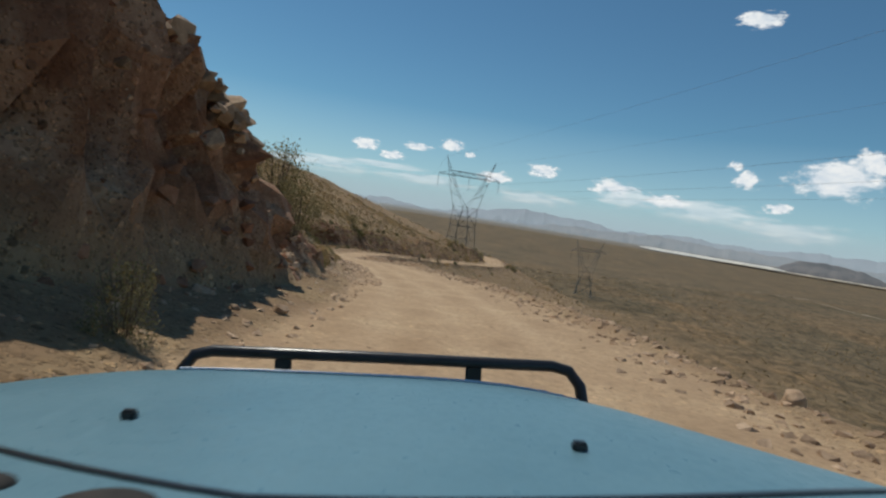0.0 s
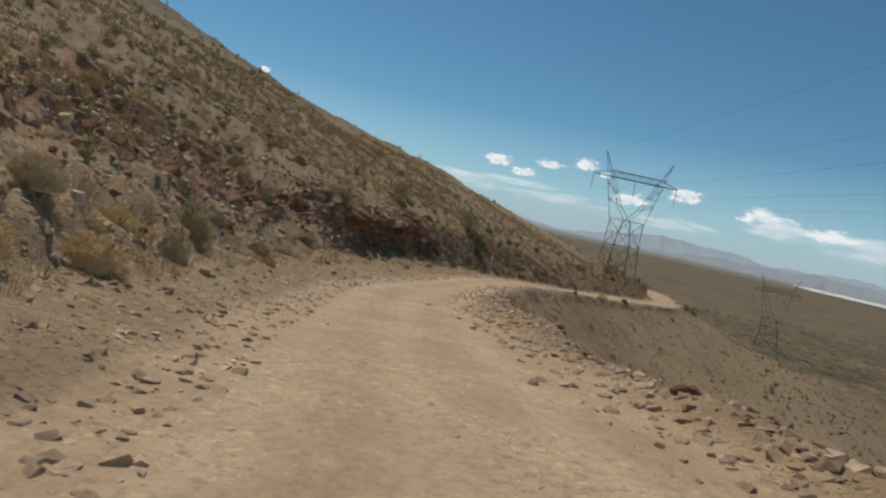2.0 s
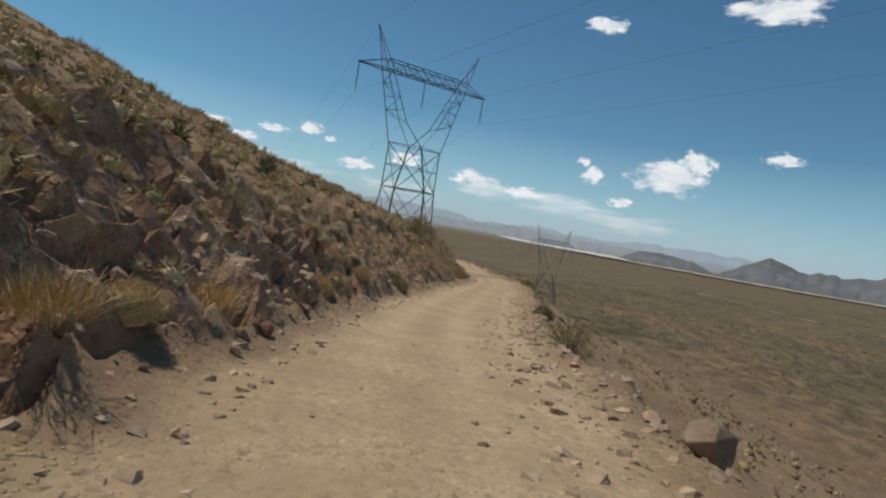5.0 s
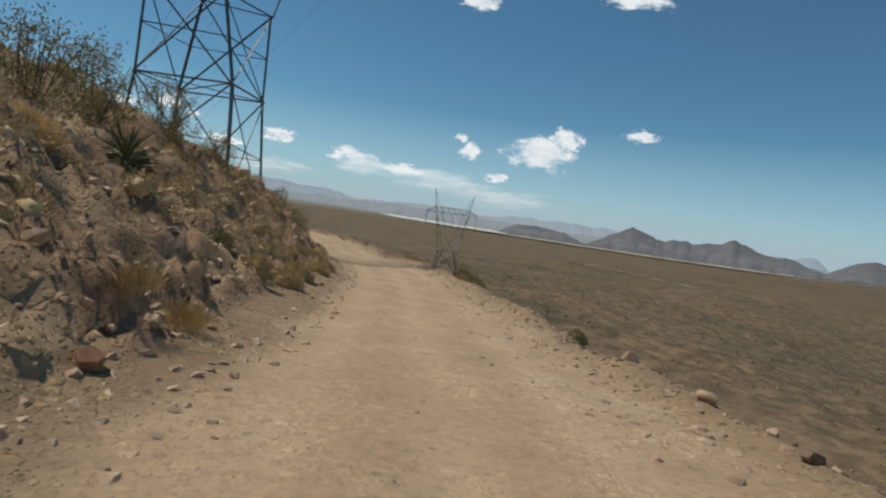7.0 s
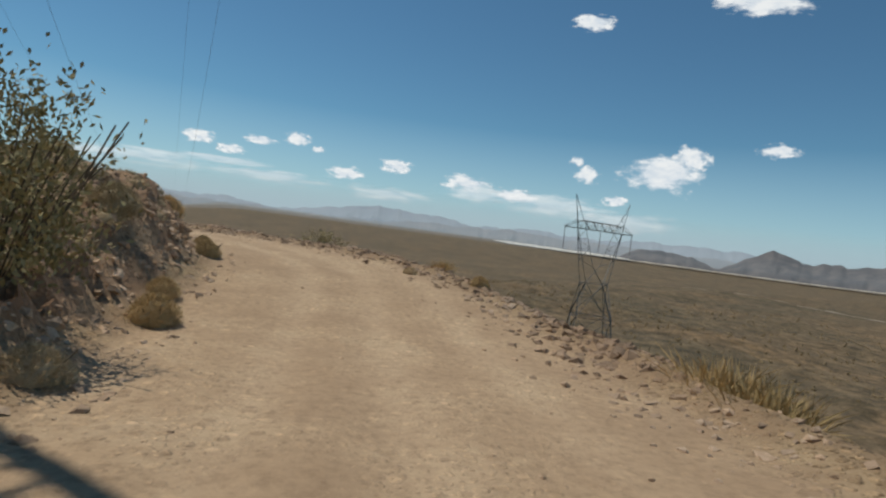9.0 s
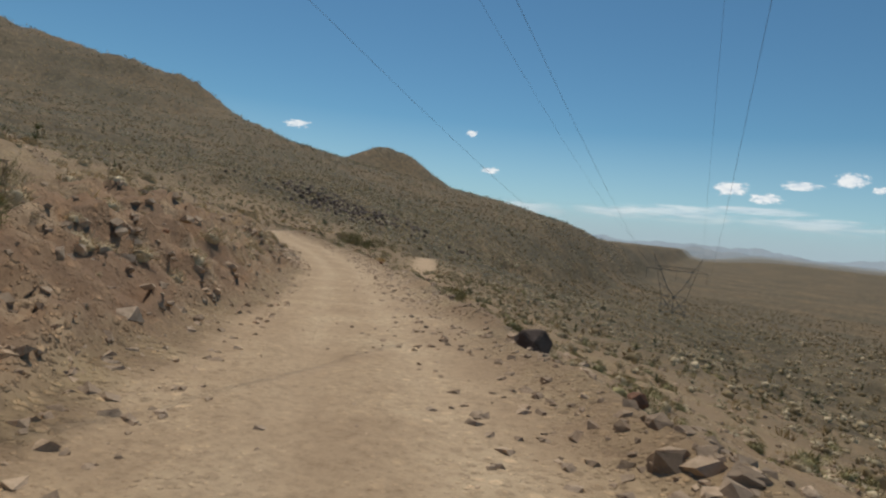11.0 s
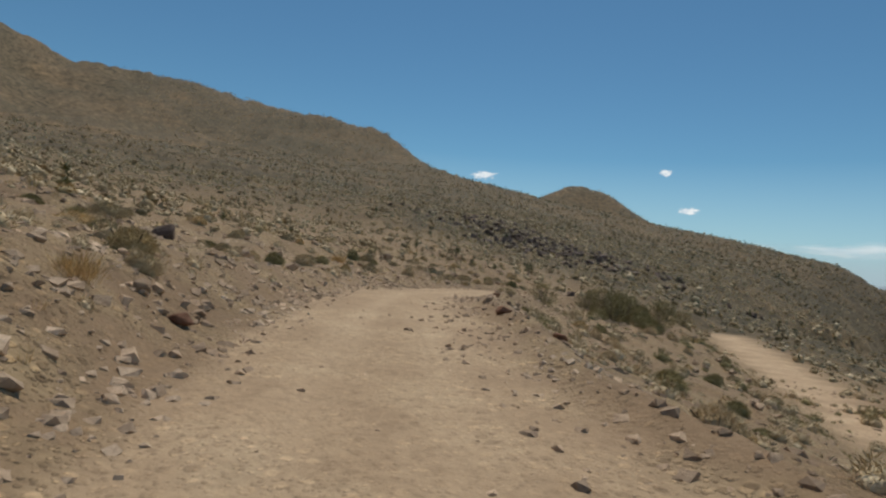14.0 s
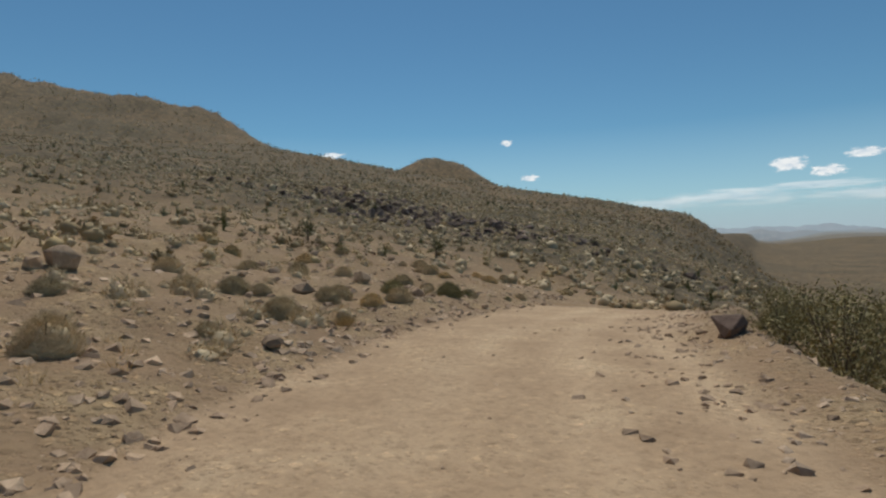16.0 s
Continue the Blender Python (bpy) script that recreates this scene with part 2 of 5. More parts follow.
def nearest(x, y):
    """Station, offset to the right and road height, blended where two stretches lie equally near."""
    n = len(x)
    s, d, z = np.empty(n), np.empty(n), np.empty(n)
    for a in range(0, n, 20000):
        b = slice(a, min(a + 20000, n))
        dx, dy = np.float32(x[b, None] - ROAD[None, :, 0]), np.float32(y[b, None] - ROAD[None, :, 1])
        r = np.sqrt(dx * dx + dy * dy)
        i = r.argmin(1)
        k = np.arange(len(i))
        low = r[k, i]
        w = np.exp(-(r - low[:, None]) / np.float32(0.35 + 0.06 * np.maximum(low - 6, 0))[:, None])
        w /= w.sum(1, keepdims=True)
        s[b], z[b] = w @ STATION, w @ ROAD[:, 2]
        side = dx[k, i] * TANGENT[i, 1] - dy[k, i] * TANGENT[i, 0]
        d[b] = np.where(side >= 0, low, -low)
    return s, d, z


def smooth(a, b, x):
    u = np.clip((x - a) / (b - a), 0, 1)
    return u * u * (3 - 2 * u)


# the lower track on the slope: a straight bench
TRACK_A, TRACK_B, TRACK_Z, TRACK_HALF = np.array((-34.0, 277.5)), np.array((-73.0, 328.0)), -21.2, 2.2


def land(x, y):
    """Height and cover (road, bank, brush) of the ground at arrays x, y."""
    s, d, z = nearest(x, y)
    left, right = along(LEFT_EDGE, s), along(RIGHT_EDGE, s)
    wob = LAT.fbm(x * 0.35, y * 0.35, 3) * 0.5
    left, right = left + wob, right + wob
    u, v = np.maximum(left - d, 0), np.maximum(d - right, 0)
    high, steep, rise, fall = along(BANK_HIGH, s), along(BANK_STEEP, s), along(HILL_RISE, s), along(FALL, s)
    high = high * (1 + 0.35 * LAT2.fbm(s * 0.11, d * 0.02 + 3, 3))
    apron = along(APRON, s)
    base = np.minimum(u, apron) * 0.24
    w = np.maximum(u - apron, 0)
    foot = high / steep
    up = base + np.where(w < foot, w * steep, high + (w - foot) * rise)
    up = up - np.maximum(u - 700, 0) * 0.3
    down = np.minimum(v * fall, 10 * fall + np.maximum(v - 10, 0) * fall * 0.72)
    cap = 46 * fall
    down = np.where(down > cap, cap + (down - cap) * 0.13, down)
    down = np.minimum(down, 95 + 0 * down)
    down = down + along(VALLEY_DROP, s) * smooth(-35, 20, d)
    reach = np.hypot(x, y - 200)
    down = down - np.maximum(reach - 1200, 0) * 0.018 * smooth(60, 400, v)
    # graded surface: a slight crown, two ruts, a low windrow of loose stone along the outer edge
    inner = (d > left) & (d < right)
    rut = -0.035 * (np.exp(-(((d - 0.75) / 0.35) ** 2)) + np.exp(-(((d + 0.75) / 0.35) ** 2)))
    rough = LAT.fbm(x * 0.9, y * 0.9, 4) * 0.05
    berm = smooth(44, 54, s) * (1 - smooth(82, 92, s))
    windrow = (0.34 + 0.3 * berm) * np.exp(-(((d - right - 0.55 - 0.2 * berm) / (0.5 + 0.3 * berm)) ** 2)) * (0.6 + 0.9 * LAT2.at(s * 0.3, s * 0))
    out = z + up - down + windrow + np.where(inner, rut, 0)
    away = np.minimum(u, 60) + np.minimum(v, 60)
    out = out + rough + LAT2.fbm(x * 0.22, y * 0.22, 5, 0.55) * np.clip(away * 0.12, 0, 0.75) + LAT.fbm(x * 0.03, y * 0.03, 4) * np.clip((away - 4) * 0.05, 0, 2.2)
    out = out + LAT2.fbm(x * 0.011, y * 0.011, 5, 0.55) * np.clip((u - 90) * 0.03, 0, 9)
    out = out - np.abs(LAT.fbm(x * 0.03, y * 0.03, 4, 0.6)) * np.clip((u - 150) * 0.03, 0, 9)
    out = out + (0.45 - np.abs(LAT2.fbm(x * 0.045 + 7, y * 0.045, 4, 0.6))) * np.clip((u - 170) * 0.025, 0, 7)
    # crags of the cut bank
    bank = smooth(0.0, 0.35, w) * (1 - smooth(foot + 0.5, foot + 3.0, w)) * smooth(0.2, 2.0, high)
    out = out + bank * (np.abs(LAT.fbm(x * 0.6, y * 0.6, 6, 0.72)) * 0.8 - 0.15) * np.clip(high / 3, 0.3, 1.2)
    # rock breaking through the steep slope before the first bend
    crop = smooth(0.02, 0.26, LAT2.fbm(x * 0.09 + 4.2, y * 0.09, 3) + 0.12 * np.exp(-(((u - 9) / 5) ** 2))) * smooth(3.5, 5.5, u) * (1 - smooth(17, 24, u)) * smooth(20, 26, s) * (1 - smooth(72, 80, s))
    rocky = np.maximum(bank * smooth(0.66, 0.8, steep) / (1 + (steep / 2.2) ** 2), crop * 0.9)
    sel = rocky > 0.02
    if sel.any():
        fine = np.where(s[sel] > 140, 1.9, 1.0)
        q3 = np.stack([x[sel], y[sel], out[sel]], 1) * fine[:, None]
        out[sel] += rocky[sel] * (BLOCKS.at(q3, 1.5) * 0.42 + BLOCKS.at(q3 + 31.7, 0.6) * 0.6) / fine ** 0.7
    # peaks on the skyline beyond the bend
    for px, py, h, r in ((-455, 735, 41, 38), (-640, 540, 14, 60), (-597, 566, 17, 32), (-490, 688, -9, 28), (-392, 748, 13, 30), (-230, 640, 6, 70), (-120, 600, 6, 60), (-815, 330, 57, 120), (-790, 210, 18, 70)):
        out = out + h * np.exp(-((x - px) ** 2 + (y - py) ** 2) / (2 * r * r))
    road = (1 - smooth(-0.3, 0.5, u)) * (1 - smooth(-1.1, 0.4, d - right)) * np.where(s > 345, 0, 1)
    # the lower track
    ab = TRACK_B - TRACK_A
    q = ((x - TRACK_A[0]) * ab[0] + (y - TRACK_A[1]) * ab[1]) / (ab @ ab)
    off = np.abs((x - TRACK_A[0]) * ab[1] - (y - TRACK_A[1]) * ab[0]) / np.sqrt(ab @ ab)
    on = (1 - smooth(TRACK_HALF, TRACK_HALF + 5, off)) * smooth(-0.1, 0.05, q) * (1 - smooth(0.98, 1.1, q))
    out = out * (1 - on) + on * TRACK_Z
    track = (1 - smooth(TRACK_HALF - 0.4, TRACK_HALF + 0.3, off)) * smooth(0, 0.06, q) * (1 - smooth(0.95, 1.0, q))
    brush = smooth(18, 100, np.maximum(u, v * np.where(s > 228, 2.4, 1.0)))
    brush = np.maximum(brush, smooth(350, 380, s))
    return out, np.stack([np.maximum(road, track), np.maximum(bank * smooth(0.68, 0.95, steep) * (1 - 0.45 * smooth(94, 100, s)), crop), brush], 1), s, d


def sheet(name, xs, ys, z, cover, mat):
    """A grid of len(ys) rows by len(xs) columns; xs, ys, z flat arrays of shape (rows, cols)."""
    rows, cols = z.shape
    me = bpy.data.meshes.new(name)
    verts = np.stack([xs, ys, z], -1).reshape(-1, 3)
    i = np.arange(rows * cols).reshape(rows, cols)
    quads = np.stack([i[:-1, :-1], i[:-1, 1:], i[1:, 1:], i[1:, :-1]], -1).reshape(-1, 4)
    me.from_pydata(verts.tolist(), [], quads.tolist())
    me.polygons.foreach_set("use_smooth", np.ones(len(quads), bool))
    col = me.color_attributes.new("cover", "FLOAT_COLOR", "POINT")
    col.data.foreach_set("color", (cover if cover.shape[1] == 4 else np.c_[cover, np.zeros(rows * cols)]).ravel())
    me.materials.append(mat)
    me.update()
    return new(name, me)


# near ground
X0, X1, Y0, Y1, CELL = -230.0, 130.0, -40.0, 430.0, 1.75
gx, gy = np.meshgrid(np.arange(X0, X1 + 0.1, CELL), np.arange(Y0, Y1 + 0.1, CELL))
gz, gc, gs, gd = land(gx.ravel(), gy.ravel())
under = (gd > -16.0) & (gd < 8.0) & (gs < 345) & (gs > -28)
gz = np.where(under, gz - 0.8, gz)
gz = np.where(under & (gd < -1) & ((gs < 26) | ((gs > 74) & (gs < 102))), gz - 3.0, gz)
ground = sheet("ground", gx, gy, gz.reshape(gx.shape), gc, GROUND)
tagged(ground, "dry desert hillside of tan soil and stones", "ground", kind="structure")

# the graded road with its verges
rs = np.arange(-30.0, 347.0, 0.3)
rd = np.concatenate([np.arange(-18, -10.4, 0.42), np.arange(-10.4, -5, 0.24), np.arange(-5, -2.2, 0.13), np.arange(-2.2, 7, 0.25), np.arange(7, 9.6, 0.4)])
ri = np.interp(rs, STATION, np.arange(len(STATION)))
rc = np.stack([np.interp(ri, np.arange(len(ROAD)), ROAD[:, c]) for c in range(2)], 1)
rt = np.stack([np.interp(ri, np.arange(len(ROAD)), TANGENT[:, c]) for c in range(2)], 1)
px = rc[:, None, 0] + rd[None] * rt[:, None, 1]
py = rc[:, None, 1] - rd[None] * rt[:, None, 0]
pz, pc, _, _ = land(px.ravel(), py.ravel())
_s2, _d2 = np.repeat(rs, len(rd)), np.tile(rd, len(rs))
swing = LAT.fbm(_s2 * 0.03, _s2 * 0, 3) * 0.5
lane = sum(np.exp(-(((_d2 - swing - k) / 0.42) ** 2)) for k in (0.85, -0.85, 2.6))
pw = np.clip(lane, 0, 1) * (0.45 + 0.9 * LAT2.at(_s2 * 0.25, _d2 * 1.4))
# the cut face leans in and out
_q3 = np.stack([px.ravel(), py.ravel(), pz], 1)
jut = pc[:, 1] * (np.abs(LAT.fbm(_s2 * 0.45, pz * 0.4, 6, 0.68)) * 1.2 - 0.5 + BLOCKS.at(_q3, 1.7) * 0.75 + BLOCKS.at(_q3 + 12.3, 0.6) * 0.95) * np.clip(along(BANK_STEEP, _s2) / 4, 0, 1)
_rel = pz - np.repeat(pz.reshape(px.shape)[:, np.abs(rd).argmin()], len(rd))
_cave = smooth(78.5, 82, _s2) * (1 - smooth(92, 95.5, _s2)) * np.exp(-(((_rel - 1.75 + 0.25 * LAT.fbm(_s2 * 0.5, _s2 * 0, 2)) / 0.8) ** 4)) * smooth(0.02, 0.4, pc[:, 1])
jut = jut * (1 - 0.75 * _cave) - 1.8 * _cave + 0.15 * smooth(2.4, 2.7, _rel) * (1 - smooth(3.0, 3.6, _rel)) * smooth(78.5, 82, _s2) * (1 - smooth(92, 95.5, _s2)) * pc[:, 1]
px, py = px + (jut.reshape(px.shape)) * rt[:, None, 1], py - (jut.reshape(px.shape)) * rt[:, None, 0]
road = sheet("road", px, py, pz.reshape(px.shape), np.c_[pc, np.clip(pw, 0, 1)], GROUND)
craggy = (pc[:, 1].reshape(px.shape)[:-1, :-1] < 0.5).ravel()
road.data.polygons.foreach_set("use_smooth", craggy)
tagged(road, "graded tan dirt road with rutted wheel tracks", "road", kind="structure")

# the land beyond, out to the horizon
ang = np.radians(np.concatenate([np.arange(0, 270, 1.0), np.arange(270, 360.1, 0.4)]))
rad = 60 * 1.032 ** np.arange(0, 141)
fa, fr = np.meshgrid(ang, rad)
fx, fy = -20 + fr * np.sin(fa), 195 + fr * np.cos(fa)
fz, fc, _, fd = land(fx.ravel(), fy.ravel())
inside = (fx.ravel() > X0 + 8) & (fx.ravel() < X1 - 8) & (fy.ravel() > Y0 + 8) & (fy.ravel() < Y1 - 8)
fz = np.where(inside, fz - 14, fz)
plain = sheet("ground_far", fx, fy, fz.reshape(fx.shape), fc, GROUND)
tagged(plain, "wide scrub-covered valley plain reaching the horizon", "ground", kind="structure")


def height(x, y):
    return float(land(np.array([x]), np.array([y]))[0][0])


# ---------------------------------------------------------------- mesh helpers
def part(name, bm, mat, parent=None, label="", smooth_faces=False):
    me = bpy.data.meshes.new(name)
    bm.to_mesh(me)
    bm.free()
    if smooth_faces:
        me.polygons.foreach_set("use_smooth", np.ones(len(me.polygons), bool))
        me.set_sharp_from_angle(angle=radians(42))
    me.materials.append(mat)
    ob = new(name, me)
    ob.parent = parent
    return tagged(ob, label)


def strut(bm, a, b, w=0.12):
    """A steel angle from a to b: two thin legs at right angles."""
    a, b = Vector(a), Vector(b)
    ax = (b - a).normalized()
    side = ax.cross(Vector((0, 0, 1)))
    side = side.normalized() if side.length > 1e-3 else Vector((1, 0, 0))
    up = ax.cross(side).normalized()
    prof = [(0, 0), (w, 0), (w, w * 0.18), (w * 0.18, w * 0.18), (w * 0.18, w), (0, w)]
    ring = [[bm.verts.new(p + side * u + up * v) for u, v in prof] for p in (a, b)]
    for i in range(6):
        j = (i + 1) % 6
        bm.faces.new((ring[0][i], ring[0][j], ring[1][j], ring[1][i]))
    bm.faces.new(ring[0][::-1])
    bm.faces.new(ring[1])


def tube(bm, pts, r, n=8):
    pts = [Vector(p) for p in pts]
    rings = []
    for i, p in enumerate(pts):
        t = (pts[min(i + 1, len(pts) - 1)] - pts[max(i - 1, 0)]).normalized()
        a = t.cross(Vector((0, 0, 1)))
        a = a.normalized() if a.length > 1e-3 else Vector((1, 0, 0))
        b = t.cross(a)
        rings.append([bm.verts.new(p + (a * math.cos(k * math.tau / n) + b * math.sin(k * math.tau / n)) * r) for k in range(n)])
    for r0, r1 in zip(rings, rings[1:]):
        for k in range(n):
            bm.faces.new((r0[k], r0[(k + 1) % n], r1[(k + 1) % n], r1[k]))
    bm.faces.new(rings[0][::-1])
    bm.faces.new(rings[-1])


# ---------------------------------------------------------------- distance
def ridge(name, label, near, far, dist, low, tall, seed, mat, peaks=(), crag=0.1):
    """A range on the skyline: bearings (degrees to the right of +y), a rough crest and a broken front slope."""
    lat = Lattice(seed)
    b = np.arange(near, far + 0.01, 0.15)
    crest = low + tall * (0.55 + 0.9 * lat.fbm(b * 0.16, b * 0, 6, 0.62))
    for at_b, h, w in peaks:
        crest = crest + h * np.maximum(0, 1 - np.abs(b - at_b) / w) ** 1.2
    crest = crest + tall * crag * np.abs(lat.fbm(b * 0.7, b * 0 + 5, 4, 0.5))
    edge = np.minimum(smooth(near, near + 4, b), 1 - smooth(far - 4, far, b))
    rows = 9
    f = np.linspace(0, 1, rows)[:, None]
    rough = lat.fbm(b[None] * 1.3 + 0 * f, f * 3 + 0 * b[None], 4, 0.6)
    r = dist - 420 * (1 - f) + rough * 90 * (1 - np.abs(2 * f - 1))
    zz = -140 + ((crest + 140) * edge)[None] * f ** 0.9 + rough * 10 * (1 - f)
    a = np.radians(b)[None] + 0 * f
    ob = sheet(name, r * np.sin(a), 200 + r * np.cos(a), zz, np.zeros((rows * len(b), 3)), mat)
    return tagged(ob, label, "mountains", kind="structure")


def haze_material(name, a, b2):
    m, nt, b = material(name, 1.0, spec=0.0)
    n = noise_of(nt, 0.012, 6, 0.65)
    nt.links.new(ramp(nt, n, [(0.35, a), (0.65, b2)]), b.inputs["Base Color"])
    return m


# haze is painted into the far and middle base colours, paler and bluer
RANGE_FAR = haze_material("far_range_haze_tint", (0.25, 0.29, 0.345), (0.31, 0.335, 0.375))
RANGE_MID = haze_material("mid_range_haze_tint", (0.2, 0.21, 0.225), (0.28, 0.265, 0.26))
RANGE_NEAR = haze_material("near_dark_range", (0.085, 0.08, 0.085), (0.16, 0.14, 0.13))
ridge("backdrop_far_range", "mountains on the horizon, haze painted in as pale blue", -35, 62, 4480, -26, 92, 21, RANGE_FAR, ((2, 35, 4), (10, 25, 5)))
ridge("backdrop_mid_range", "brown range behind the valley with haze painted in", -16, 44, 4150, -56, 72, 34, RANGE_MID, ((20, 25, 9),))
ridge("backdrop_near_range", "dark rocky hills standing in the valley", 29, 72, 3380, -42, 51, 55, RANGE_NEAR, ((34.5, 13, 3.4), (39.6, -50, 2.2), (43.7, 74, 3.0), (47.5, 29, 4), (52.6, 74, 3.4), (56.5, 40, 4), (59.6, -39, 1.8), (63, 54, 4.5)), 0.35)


def strip(name, label, category, bearings, dists, half, mat, lift=1.2):
    """A pale band lying on the plain, from bearing to bearing."""
    b = np.linspace(bearings[0], bearings[1], 60)
    d0 = np.interp(b, np.linspace(bearings[0], bearings[1], len(dists)), dists)
    a = np.radians(b)
    k = np.linspace(-1, 1, 5)[:, None]
    taper = np.minimum(1, 8 * np.minimum(np.linspace(0, 1, 60), 1 - np.linspace(0, 1, 60)) + 0.15)
    r = d0[None] + k * half * taper[None]
    xs, ys = r * np.sin(a)[None], 200 + r * np.cos(a)[None]
    z = land(xs.ravel(), ys.ravel())[0].reshape(xs.shape) + lift
    ob = sheet(name, xs, ys, z, np.zeros((z.size, 3)), mat)
    return tagged(ob, label, category, kind="structure")


# glowing see-through shell in place of horizon haze, thinning with height
HAZE, _nt, _b = material("horizon_haze_glow", 1.0, spec=0.0)
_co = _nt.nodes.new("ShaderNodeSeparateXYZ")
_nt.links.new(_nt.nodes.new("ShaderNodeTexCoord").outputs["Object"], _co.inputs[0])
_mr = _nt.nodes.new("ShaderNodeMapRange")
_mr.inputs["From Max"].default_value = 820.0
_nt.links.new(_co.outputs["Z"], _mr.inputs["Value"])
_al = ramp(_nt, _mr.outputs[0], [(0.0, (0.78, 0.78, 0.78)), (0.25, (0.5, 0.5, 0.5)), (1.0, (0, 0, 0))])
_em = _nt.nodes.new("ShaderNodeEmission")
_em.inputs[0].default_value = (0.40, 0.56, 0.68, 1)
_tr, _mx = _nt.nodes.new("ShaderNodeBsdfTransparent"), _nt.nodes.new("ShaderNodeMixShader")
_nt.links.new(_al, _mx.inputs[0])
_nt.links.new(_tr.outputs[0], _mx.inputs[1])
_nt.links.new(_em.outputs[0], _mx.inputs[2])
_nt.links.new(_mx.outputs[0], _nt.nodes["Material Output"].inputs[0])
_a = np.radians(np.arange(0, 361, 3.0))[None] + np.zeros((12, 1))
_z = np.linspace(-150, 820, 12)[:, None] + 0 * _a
haze = sheet("backdrop_haze_glow", 4760 * np.sin(_a), 200 + 4760 * np.cos(_a), _z, np.zeros((_a.size, 3)), HAZE)
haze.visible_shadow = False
tagged(haze, "glowing shell in place of haze along the horizon", "haze", kind="structure")


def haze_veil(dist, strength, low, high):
    """A glowing see-through sheet in place of haze over the valley: clear at the ground, thickest a little above it,
    clear again on top.
    """
    m, nt, b = material("valley_haze_glow", 1.0, spec=0.0)
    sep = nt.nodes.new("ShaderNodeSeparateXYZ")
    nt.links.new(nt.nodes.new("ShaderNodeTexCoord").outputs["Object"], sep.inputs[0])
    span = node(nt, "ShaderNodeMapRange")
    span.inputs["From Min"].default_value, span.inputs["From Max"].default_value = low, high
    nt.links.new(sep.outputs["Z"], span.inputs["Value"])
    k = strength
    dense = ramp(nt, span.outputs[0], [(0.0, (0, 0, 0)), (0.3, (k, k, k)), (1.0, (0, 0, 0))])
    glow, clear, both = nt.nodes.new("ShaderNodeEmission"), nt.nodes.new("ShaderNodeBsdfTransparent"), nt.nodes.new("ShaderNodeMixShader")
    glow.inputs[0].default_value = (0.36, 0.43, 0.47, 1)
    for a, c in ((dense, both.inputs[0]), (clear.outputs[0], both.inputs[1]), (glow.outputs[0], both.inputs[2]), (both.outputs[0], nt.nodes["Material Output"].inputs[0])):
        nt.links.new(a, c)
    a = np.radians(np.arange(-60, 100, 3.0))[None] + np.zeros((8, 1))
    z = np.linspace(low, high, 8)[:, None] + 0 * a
    ob = sheet("backdrop_haze_glow", dist * np.sin(a), 200 + dist * np.cos(a), z, np.zeros((a.size, 3)), m)
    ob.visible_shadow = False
    tagged(ob, "thin glowing sheet in place of haze over the valley", "haze", kind="structure")


# three glowing sheets, one behind the other, add up to the distance haze
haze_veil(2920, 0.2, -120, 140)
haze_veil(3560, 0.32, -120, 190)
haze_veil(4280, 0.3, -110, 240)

PLAYA, _nt, _b = material("dry_lake_clay", 0.95)
_nt.links.new(ramp(_nt, noise_of(_nt, 0.004, 5), [(0.3, (0.62, 0.58, 0.5)), (0.7, (0.75, 0.71, 0.64))]), _b.inputs["Base Color"])
GRAVEL, _nt, _b = material("pale_gravel_track", 0.95)
_nt.links.new(ramp(_nt, noise_of(_nt, 0.02, 5), [(0.3, (0.36, 0.30, 0.22)), (0.7, (0.48, 0.40, 0.30))]), _b.inputs["Base Color"])
PALE_GRAVEL, _nt, _b = material("pale_graded_gravel", 0.95)
_nt.links.new(ramp(_nt, noise_of(_nt, 0.02, 5), [(0.3, (0.46, 0.4, 0.31)), (0.7, (0.58, 0.51, 0.41))]), _b.inputs["Base Color"])
strip("backdrop_dry_lake", "white dry lake bed across the valley", "lake bed", (19, 32), (3350, 3200, 3050), 300, PLAYA, 5)
strip("road_far_highway", "pale straight highway across the plain", "road", (24, 66), (2850, 2800, 2760, 2780), 75, PALE_GRAVEL, 8)
strip("road_valley_track", "thin pale track on the plain below", "road", (36, 80), (520, 470, 440), 1.6, GRAVEL, 0.5)


